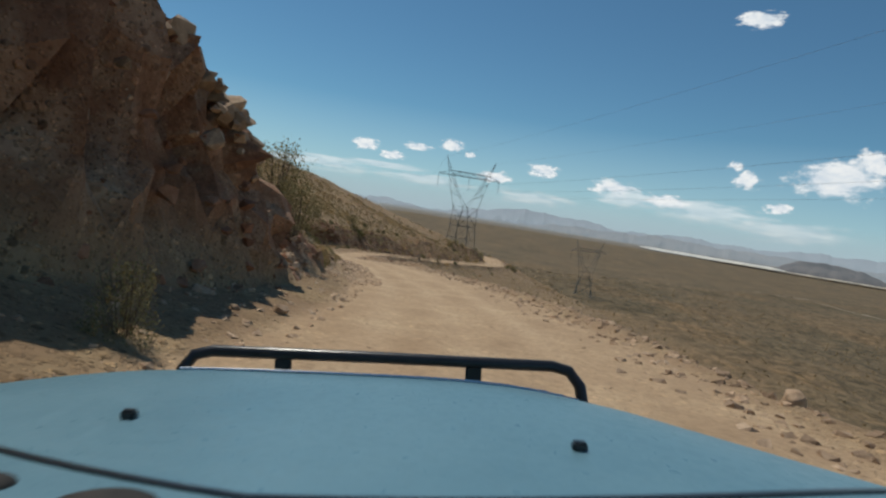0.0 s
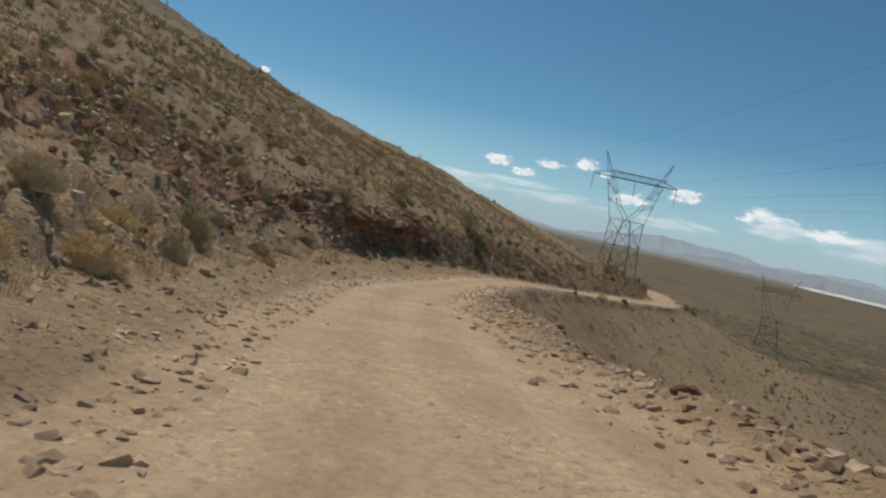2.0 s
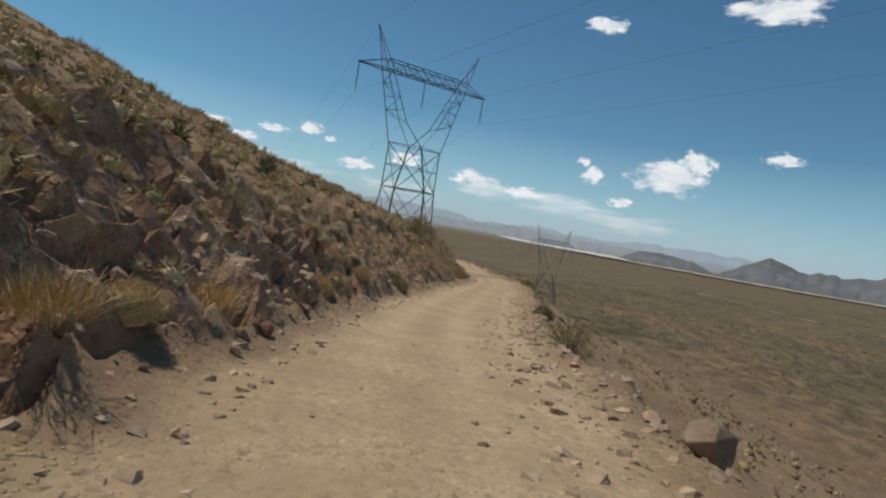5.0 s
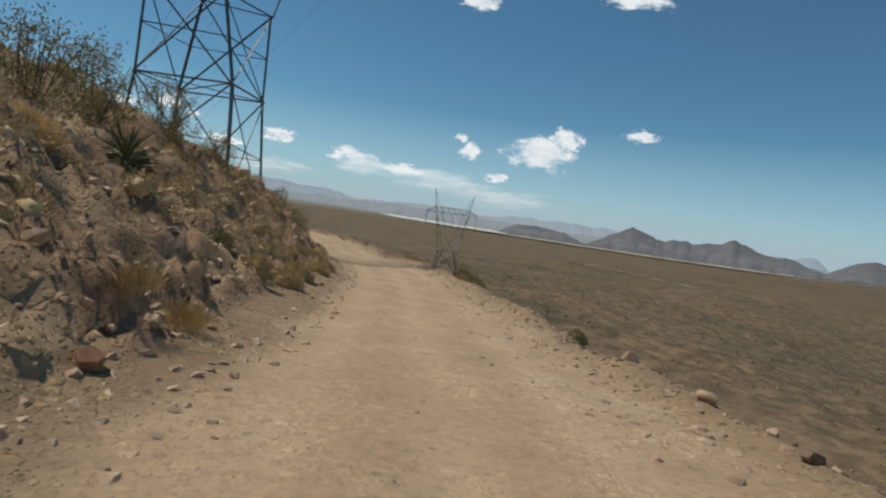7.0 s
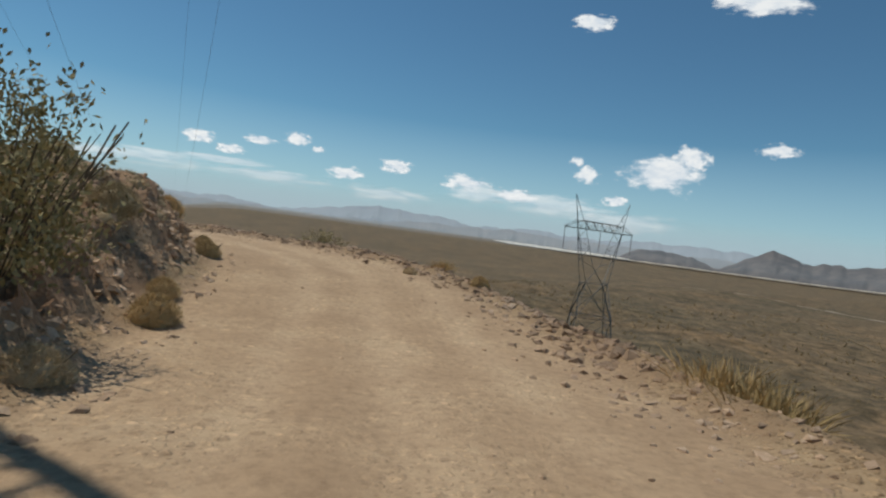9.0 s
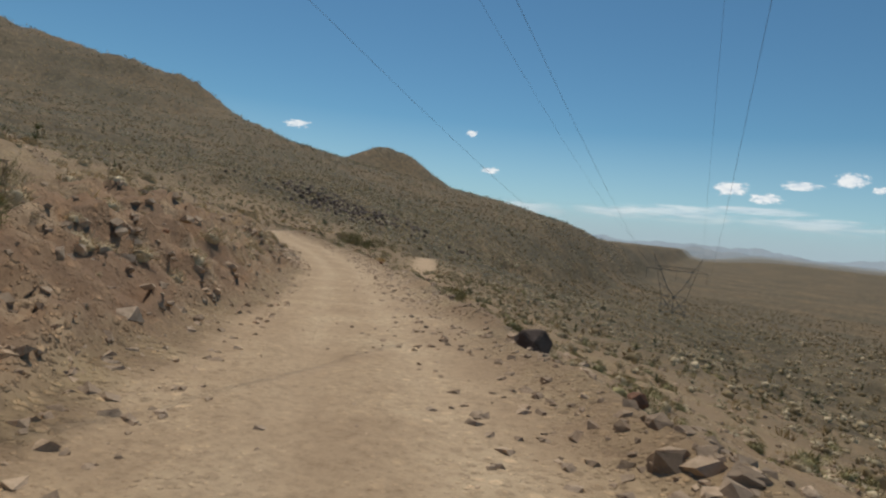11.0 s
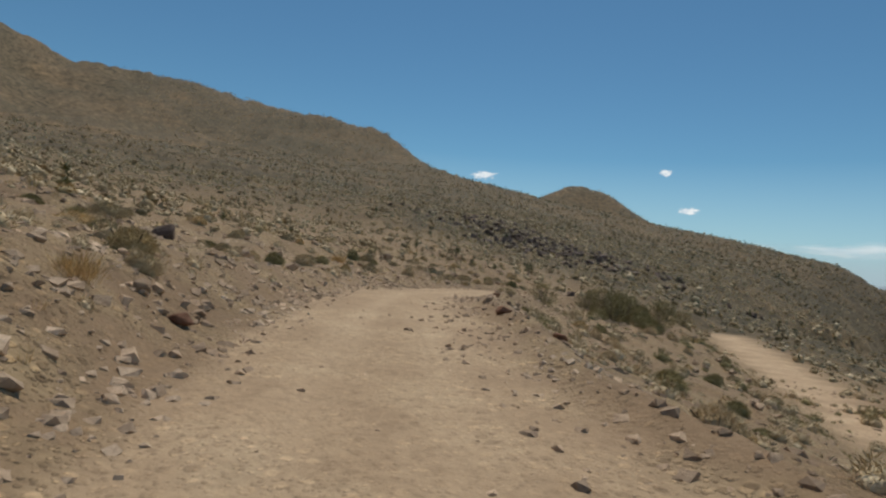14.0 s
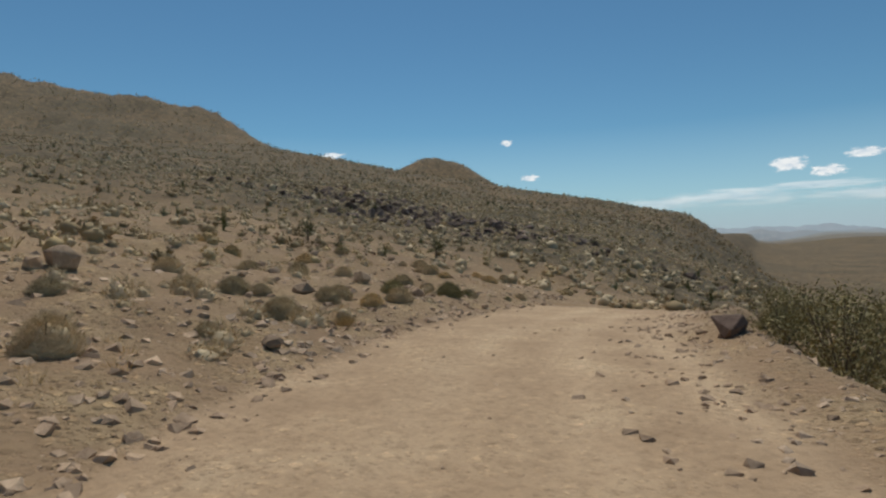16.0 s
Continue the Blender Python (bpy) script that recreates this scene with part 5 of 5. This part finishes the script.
# plants nearer the road, one by one
rng = random.Random(4)
for _ in range(170):
    s_ = rng.uniform(2, 345)
    if rng.random() < 0.62:
        d_ = float(left_of(np.array([s_]))[0]) - 1.2 - rng.expovariate(1 / 7.0)
    else:
        d_ = float(right_of(np.array([s_]))[0]) + 1.6 + rng.expovariate(1 / 6.0)
    if s_ < 24 and d_ < 0:
        continue
    kind = rng.choices(("straw", "gold", "grey", "green", "creosote", "yucca"), (3, 3, 4, 2, 1, 0.4) if s_ < 220 else (1, 2, 6, 3, 1, 0.6))[0]
    k = rng.uniform(0.5, 1.15)
    plant_at(kind, s_, d_, k, k * rng.uniform(0.6, 0.95), "on the slope")


def low_plant(seed, count, shape, fine=1.0):
    rng = random.Random(seed)
    verts, faces = [], []
    if shape == "dome":
        heart(verts, faces, rng, 0.3 if fine < 1 else 0.36, 0.38 if fine < 1 else 0.44, 8 if fine < 0.5 else 6, 4 if fine < 0.5 else 3)
    for _ in range(count):
        if shape == "dome":
            a, z = rng.uniform(0, math.tau), rng.random()
            k = (1 - z * z) ** 0.5 * rng.uniform(0.75, 1.05)
            p = Vector((math.cos(a) * 0.36 * k, math.sin(a) * 0.36 * k, z * 0.5 * rng.uniform(0.8, 1.05)))
            q = p + (Vector((p.x, p.y, p.z * 0.7 + 0.12)).normalized() * 0.7 + Vector((rng.gauss(0, 0.6), rng.gauss(0, 0.6), rng.gauss(0.15, 0.45)))).normalized() * rng.uniform(0.12, 0.22)
            w = 0.16
        elif shape == "tuft":
            a, lean = rng.uniform(0, math.tau), rng.random() * 0.4
            p = Vector((math.cos(a) * 0.14, math.sin(a) * 0.14, -0.02))
            q = p + Vector((math.cos(a) * lean, math.sin(a) * lean, rng.uniform(0.4, 0.85)))
            w = 0.025
        else:
            a, up = rng.uniform(0, math.tau), rng.uniform(-0.2, 1)
            p = Vector((0, 0, rng.uniform(0.3, 0.75)))
            q = p + Vector((math.cos(a) * (1.1 - up), math.sin(a) * (1.1 - up), up)) * 0.35
            w = 0.03
        side = (q - p).cross(Vector((rng.gauss(0, 1), rng.gauss(0, 1), rng.gauss(0, 1)))).normalized() * w * fine
        i = len(verts)
        verts += [p - side * 0.5, p + side, q]
        faces.append((i, i + 1, i + 2))
    return np.array([v[:] for v in verts]), np.array(faces)


FAR_DOMES = [low_plant(40 + k, 8, "dome", 0.9) for k in range(4)]
DOMES = [low_plant(50 + k, 26, "dome", 0.5) for k in range(4)]
FINE_DOMES = [low_plant(80 + k, 170, "dome", 0.13) for k in range(4)]
FINE_TUFTS = [low_plant(90 + k, 34, "tuft", 0.55) for k in range(3)]
TUFTS = [low_plant(60 + k, 13, "tuft", 1.6) for k in range(3)]
SPIKES = [low_plant(70 + k, 30, "spike") for k in range(2)]


def brush_field(name, shapes, count, x0, x1, y0, y1, near, far, size, mat, label, category, seed, side=0):
    """Wild growth spread over the land between two distances from the road."""
    r = np.random.RandomState(seed)
    x, y = r.uniform(x0, x1, count), r.uniform(y0, y1, count)
    z, c, s, d = land(x, y)
    left, right = along(LEFT_EDGE, s), along(RIGHT_EDGE, s)
    off = np.where(d < 0, left - d, d - right)
    clump = LAT2.fbm(x * 0.05 + seed, y * 0.05, 3) + r.uniform(-0.5, 0.5, count)
    ok = ((off > near) | (s > 350)) & (off < far) & (c[:, 0] < 0.15) & (clump > -0.25)
    if side:
        ok &= (d * side > 0)
    ok &= ~((s < 20) & (d < 0) & (off < 5))
    x, y, z = x[ok], y[ok], z[ok]
    k = size[0] * 0.7 + (size[1] - size[0] * 0.7) * r.rand(len(x)) ** 1.8
    sizes = np.stack([k, k, k * r.uniform(0.6, 1.15, len(x))], 1)
    merged(name, shapes, r.randint(0, len(shapes), len(x)), np.stack([x, y, z - 0.05], 1), sizes, r.uniform(0, 6.28, len(x)), mat, label, category, 0.15, seed, True)


brush_field("hillside_brush", DOMES, 7000, -110, 70, -20, 345, 9, 70, (0.35, 1.1), LEAF_GREY, "grey-brown desert shrubs covering the hillside", "brush", 101)
brush_field("hillside_green_brush", DOMES, 1800, -120, 90, -20, 350, 9, 90, (0.4, 1.3), LEAF_SCRUB, "olive-brown desert shrubs covering the hillside", "brush", 102)
brush_field("hillside_grass", TUFTS, 8000, -80, 50, -20, 345, 10, 45, (0.3, 0.95), LEAF_STRAW, "straw-coloured dry grass covering the hillside", "grass", 103)
brush_field("hillside_yuccas", SPIKES, 2800, -330, 60, 60, 560, 6, 260, (0.9, 2.0), LEAF_YUCCA, "dark spiky yuccas standing over the hillside", "yuccas", 104, -1)
brush_field("far_brush", FAR_DOMES, 18000, -420, 60, 250, 620, 30, 420, (0.8, 2.0), LEAF_GREY, "grey-brown scrub on the far slope", "brush", 105)
brush_field("far_green_brush", FAR_DOMES, 9000, -420, 60, 240, 620, 12, 420, (0.8, 2.2), LEAF_SCRUB, "olive-brown scrub on the far slope", "brush", 106)
brush_field("valley_brush", FAR_DOMES, 9000, 0, 330, -10, 420, 10, 300, (0.6, 1.8), LEAF_SCRUB, "olive-brown scrub on the valley slope", "brush", 107, 1)
brush_field("slope_tussocks", TUFTS, 22000, -62, -4, 12, 160, 9, 45, (0.4, 1.0), LEAF_STRAW, "straw-coloured tussocks over the steep slope", "grass", 112, -1)
brush_field("slope_low_brush", DOMES, 8500, -62, -4, 12, 160, 8, 45, (0.4, 1.1), LEAF_GOLD, "golden-brown shrubs over the steep slope", "brush", 113, -1)
brush_field("cove_slope_brush", DOMES, 15000, -210, -20, 240, 430, 9, 120, (0.45, 1.5), LEAF_GREY, "grey-brown shrubs over the cove's hillside", "brush", 110, -1)
brush_field("cove_slope_green_brush", DOMES, 1400, -210, -20, 240, 430, 13, 120, (0.5, 1.4), LEAF_SCRUB, "olive-brown shrubs over the cove's hillside", "brush", 111, -1)
brush_field("valley_floor_brush", FAR_DOMES, 11000, -190, 140, 420, 820, 12, 400, (0.7, 2.2), LEAF_SCRUB, "olive-brown scrub on the valley floor beyond the cove", "brush", 117)
brush_field("slope_dark_brush", DOMES, 7000, -62, -4, 12, 165, 6, 45, (0.3, 0.95), LEAF_SCRUB, "olive-brown shrubs over the steep slope", "brush", 115, -1)
brush_field("cove_golden_brush", DOMES, 5000, -210, -20, 240, 430, 9, 120, (0.4, 1.3), LEAF_GOLD, "golden-brown shrubs over the cove's hillside", "brush", 116, -1)
brush_field("ridge_brush", FAR_DOMES, 13000, -820, -60, 330, 900, 90, 700, (1.2, 3.2), LEAF_GREY, "grey-brown scrub on the far ridge", "brush", 109, -1)
brush_field("ridge_yuccas", SPIKES, 4500, -820, -60, 330, 900, 120, 700, (1.4, 3.0), LEAF_YUCCA, "dark spiky yuccas on the far ridge", "yuccas", 114, -1)
brush_field("valley_grass", TUFTS, 6000, 0, 90, -10, 330, 9, 70, (0.5, 1.2), LEAF_STRAW, "dry grass on the valley slope", "grass", 108, 1)


def verge_growth(name, shapes, s0, s1, count, near, reach, size, mat, label, category, seed, side=-1):
    """Growth crowding the slope next to the road."""
    r = np.random.RandomState(seed)
    s = r.uniform(s0, s1, count)
    off = near + r.rand(count) ** 1.3 * reach
    d = np.where(side < 0, left_of(s) - off, right_of(s) + off)
    x, y = at_road(s, d)
    clump = LAT2.fbm(x * 0.12 + seed, y * 0.12, 3) + r.uniform(-0.35, 0.35, count)
    keep = (clump > -0.1) & ~((s < 16) & (side < 0) & (off < 6))
    x, y = x[keep], y[keep]
    z, c, _, _ = land(x, y)
    k = size[0] * 0.7 + (size[1] - size[0] * 0.7) * r.rand(len(x)) ** 1.8
    z = np.clip(land(*at_road(s[keep], d[keep] + 0.33 * k))[0], z - 0.22 * k, z)
    sizes = np.stack([k, k, k * r.uniform(0.6, 1.15, len(x))], 1)
    merged(name, shapes, r.randint(0, len(shapes), len(x)), np.stack([x, y, z - 0.04], 1), sizes, r.uniform(0, 6.28, len(x)), mat, label, category, 0.2, seed, True)


verge_growth("slope_grass", FINE_TUFTS, 20, 160, 14000, 1.6, 26, (0.25, 0.7), LEAF_STRAW, "straw-coloured dry grass crowding the slope", "grass", 201)
verge_growth("slope_brush", FINE_DOMES, 20, 230, 3400, 1.5, 26, (0.3, 1.0), LEAF_GREY, "grey-brown shrubs crowding the slope", "brush", 202)
verge_growth("slope_green_brush", FINE_DOMES, 20, 230, 500, 2.0, 26, (0.4, 1.1), LEAF_CREOSOTE, "olive-green shrubs crowding the slope", "brush", 203)
verge_growth("outer_grass", FINE_TUFTS, 0, 225, 10000, 0.8, 16, (0.25, 0.65), LEAF_STRAW, "dry grass below the outer road edge", "grass", 204, 1)
verge_growth("outer_brush", FINE_DOMES, 0, 345, 2100, 1.4, 22, (0.3, 1.0), LEAF_GREY, "grey-brown shrubs below the outer road edge", "brush", 205, 1)
verge_growth("cove_brush", FINE_DOMES, 225, 345, 2400, 1.5, 30, (0.3, 1.0), LEAF_GREY, "grey-brown shrubs on the stony slope", "brush", 206)
verge_growth("cove_grass", FINE_TUFTS, 225, 345, 2200, 1.0, 30, (0.25, 0.6), LEAF_STRAW, "dry grass on the stony slope", "grass", 207)


verge_growth("bank_top_brush", FINE_DOMES, 100, 198, 900, 2.6, 7.5, (0.5, 1.5), LEAF_GOLD, "golden-brown shrubs crowding the top of the bank", "brush", 208)
verge_growth("outer_straw_brush", FINE_DOMES, 18, 150, 1300, 0.9, 13, (0.3, 0.85), LEAF_STRAW, "straw-coloured shrubs below the outer road edge", "brush", 209, 1)
brush_field("lower_slope_brush", DOMES, 5000, -115, 25, 245, 460, 13, 95, (0.4, 1.2), LEAF_GREY, "grey-brown shrubs on the slope below the road", "brush", 301, 1)
brush_field("lower_slope_green_brush", DOMES, 2600, -115, 25, 245, 460, 12, 95, (0.4, 1.4), LEAF_SCRUB, "olive-brown shrubs on the slope below the road", "brush", 302, 1)
brush_field("lower_slope_grass", TUFTS, 4500, -115, 25, 245, 460, 13, 70, (0.3, 0.9), LEAF_STRAW, "dry grass on the slope below the road", "grass", 303, 1)
brush_field("lower_slope_yuccas", SPIKES, 900, -115, 25, 245, 460, 8, 95, (0.8, 1.6), LEAF_YUCCA, "dark spiky yuccas on the slope below the road", "yuccas", 304, 1)
verge_growth("lower_fringe_brush", FINE_DOMES, 235, 345, 1500, 1.6, 38, (0.35, 1.15), LEAF_GREY, "grey-brown shrubs on the slope below the road", "brush", 311, 1)
verge_growth("lower_fringe_green_brush", FINE_DOMES, 235, 345, 900, 2.0, 38, (0.4, 1.25), LEAF_CREOSOTE, "olive-green shrubs on the slope below the road", "brush", 312, 1)
n = 14000
s = R.uniform(258, 350, n)
d = left_of(s) - 0.2 - R.rand(n) ** 1.5 * 24
scatter_stones("stony_slope", s, d, 0.025 + 0.2 * R.rand(n) ** 2.6, ROCK_GREY, "pale stones strewn over the slope", 35)
n = 5000
s = R.uniform(222, 345, n)
d = right_of(s) + 1.5 + R.rand(n) ** 1.3 * 24
scatter_stones("stony_lower_slope", s, d, 0.03 + 0.24 * R.rand(n) ** 3.6, ROCK_GREY, "pale stones strewn over the lower slope", 36)


# ---------------------------------------------------------------- the vehicle, where the drive begins
def paint_material():
    m, nt, b = material("blue_grey_paint", 0.28, 0.0, 0.5)
    n = noise_of(nt, 3.0, 6)
    nt.links.new(ramp(nt, n, [(0.3, (0.115, 0.23, 0.285)), (0.7, (0.145, 0.27, 0.325))]), b.inputs["Base Color"])
    dust = noise_of(nt, 30.0, 6, 0.7)
    rr = ramp(nt, dust, [(0.3, (0.24, 0.24, 0.24)), (0.75, (0.5, 0.5, 0.5))])
    nt.links.new(rr, b.inputs["Roughness"])
    return m


PAINT = paint_material()
BLACK, _nt, _b = material("black_steel", 0.3, 0.0, 0.6)
_nt.links.new(ramp(_nt, noise_of(_nt, 20, 5), [(0.3, (0.012, 0.012, 0.013)), (0.7, (0.03, 0.03, 0.032))]), _b.inputs["Base Color"])
RUBBER, _nt, _b = material("tyre_rubber", 0.85)
_nt.links.new(ramp(_nt, noise_of(_nt, 12, 5), [(0.3, (0.02, 0.02, 0.02)), (0.7, (0.06, 0.052, 0.045))]), _b.inputs["Base Color"])
CHROME, _, _b = material("chromed_steel", 0.15, 1.0)
_b.inputs["Base Color"].default_value = (0.7, 0.7, 0.7, 1)

car = tagged(new("off_road_vehicle"), "blue-grey off-road vehicle front with black grille guard", "car")
car.matrix_world = heading(PATH[0][1], 3.9, -3.4, 4.6) @ pose(0, 0, 0, -90, 0, 0)
# own axes: x right, y ahead, z up from the eye


def panel(name, x0, x1, y0, y1, zfun, mat, parent, label="", nx=24, ny=16, thick=0.03):
    bm = bmesh.new()
    grid = [[bm.verts.new((x0 + (x1 - x0) * i / nx, y0 + (y1 - y0) * j / ny, zfun(x0 + (x1 - x0) * i / nx, y0 + (y1 - y0) * j / ny))) for i in range(nx + 1)] for j in range(ny + 1)]
    for j in range(ny):
        for i in range(nx):
            bm.faces.new((grid[j][i], grid[j][i + 1], grid[j + 1][i + 1], grid[j + 1][i]))
    got = bmesh.ops.extrude_face_region(bm, geom=bm.faces[:])
    bmesh.ops.translate(bm, vec=(0, 0, -thick), verts=[g for g in got["geom"] if isinstance(g, bmesh.types.BMVert)])
    bmesh.ops.recalc_face_normals(bm, faces=bm.faces)
    return part(name, bm, mat, parent, label, True)


MID = -0.24  # the vehicle's middle line


def half_width(y):
    return 0.82 + (1.75 - y) * 0.8


def hood_top(x, y):
    front = max(0.0, (y - 1.62) / 0.18)
    return -0.43 - 0.045 * min(1.3, abs(x - MID) / half_width(y)) ** 4 - 0.012 * front**2


def hood_panel(y0, y1, inner, outer, drop, name, label, nx=26, ny=18, mat=None):
    """A crowned sheet that widens towards the windscreen, with a turned-down rim."""
    bm = bmesh.new()
    rows = []
    for j in range(ny + 1):
        row = []
        for i in range(nx + 1):
            k = inner + (outer - inner) * i / nx
            back, front = (e(k) if callable(e) else e for e in (y0, y1))
            y = back + (front - back) * j / ny
            x = MID + k * half_width(y)
            row.append(bm.verts.new((x, y, hood_top(x, y) - drop)))
        rows.append(row)
    for j in range(ny):
        for i in range(nx):
            bm.faces.new((rows[j][i], rows[j][i + 1], rows[j + 1][i + 1], rows[j + 1][i]))
    got = bmesh.ops.extrude_face_region(bm, geom=bm.faces[:])
    bmesh.ops.translate(bm, vec=(0, 0, -0.05), verts=[g for g in got["geom"] if isinstance(g, bmesh.types.BMVert)])
    bmesh.ops.recalc_face_normals(bm, faces=bm.faces)
    return part(name, bm, mat or PAINT, car, label, True)



def rear_edge(k):
    return 0.94 + 0.22 * k * k - 0.36 * min(k, 0)


hood = hood_panel(rear_edge, 1.80, -1, 1, 0.0, "hood", "smooth blue-grey painted hood")
hood_panel(0.45, lambda k: rear_edge(k) - 0.014, -1, 1, 0.004, "cowl", "blue-grey cowl panel behind the hood", 26, 6)
hood_panel(lambda k: rear_edge(k) - 0.0135, lambda k: rear_edge(k) - 0.0005, -1, 1, -0.002, "hood_seal", "black rubber seal along the rear of the hood", 26, 2, BLACK)
for a, b in ((-1.28, -1.015), (1.015, 1.28)):
    hood_panel(0.45, 1.5, a, b, 0.03, "fender", "blue-grey fender", 6, 10)
for x, y in ((-0.59, 1.29), (0.385, 1.205)):
    bm = bmesh.new()
    bmesh.ops.create_cube(bm, size=1.0, matrix=Matrix.Translation((x, y, hood_top(x, y) + 0.008)) @ Matrix.Diagonal((0.032, 0.026, 0.022, 1)))
    bmesh.ops.bevel(bm, geom=bm.edges[:], offset=0.005, segments=2, affect="EDGES")
    part("hood_bumper", bm, BLACK, hood, "small black rubber bumper")
bm = bmesh.new()
tube(bm, [(x, 1.806 - 0.02 * abs(x - MID) ** 2, hood_top(x, 1.8) + 0.003) for x in np.linspace(-0.68, 0.56, 12)], 0.006, 8)
part("hood_trim", bm, CHROME, hood, "thin bright trim along the front edge", True)
# two shallow dark domes added at the left of the cowl, no known part
for x, y, r in ((-0.44, 0.885, 0.085), (-0.655, 0.955, 0.045)):
    bm = bmesh.new()
    bmesh.ops.create_uvsphere(bm, u_segments=24, v_segments=10, radius=1.0, matrix=Matrix.Translation((x, y, hood_top(x, y) - 0.004)) @ Matrix.Diagonal((r, r * 0.8, 0.014, 1)))
    part("cowl_dome", bm, RUBBER, car, "shallow dark dome added on the cowl", True)
guard = new("grille_guard")
guard.parent = car
bm = bmesh.new()
bar_z, bar_y = -0.415, 1.95
tube(bm, [(-0.73, bar_y - 0.05, bar_z - 0.16), (-0.72, bar_y - 0.02, bar_z - 0.06), (-0.69, bar_y, bar_z - 0.015), (-0.63, bar_y, bar_z), (-0.08, bar_y + 0.01, bar_z), (0.51, bar_y, bar_z), (0.57, bar_y, bar_z - 0.015), (0.605, bar_y - 0.02, bar_z - 0.06), (0.62, bar_y - 0.05, bar_z - 0.16)], 0.02, 12)
part("top_bar", bm, BLACK, guard, "glossy black steel tube", True)
for x in (-0.40, 0.24):
    bm = bmesh.new()
    bmesh.ops.create_cube(bm, size=1.0, matrix=Matrix.Translation((x, bar_y, bar_z - 0.25)) @ Matrix.Diagonal((0.055, 0.02, 0.48, 1)))
    bmesh.ops.bevel(bm, geom=bm.edges[:], offset=0.006, segments=2, affect="EDGES")
    part("upright", bm, BLACK, guard, "flat black steel upright")
panel("front_panel", -0.83, 0.51, 1.80, 1.86, lambda x, y: -0.47 - (y - 1.8) * 6, PAINT, car, "blue-grey grille panel", 12, 4, 0.25)
panel("bumper", -0.98, 0.66, 1.9, 2.05, lambda x, y: -0.98, BLACK, car, "black steel bumper", 10, 3, 0.14)
for x in (-0.95, 0.63):
    wheel = new("wheel")
    wheel.parent = car
    wheel.matrix_local = pose(x, 1.25, -1.36, 0, 90, 0)
    bm = bmesh.new()
    prof = [(0.22, -0.1), (0.33, -0.12), (0.38, -0.09), (0.39, 0.0), (0.38, 0.09), (0.33, 0.12), (0.22, 0.1)]
    rings = [[bm.verts.new((r * math.cos(k * math.tau / 32), r * math.sin(k * math.tau / 32), h)) for r, h in prof] for k in range(32)]
    for k in range(32):
        for i in range(len(prof)):
            j = (i + 1) % len(prof)
            bm.faces.new((rings[k][i], rings[(k + 1) % 32][i], rings[(k + 1) % 32][j], rings[k][j]))
    part("tyre", bm, RUBBER, wheel, "black off-road tyre", True)
    bm = bmesh.new()
    bmesh.ops.create_cone(bm, cap_ends=True, segments=24, radius1=0.22, radius2=0.2, depth=0.16)
    part("rim", bm, CHROME, wheel, "dull steel rim")
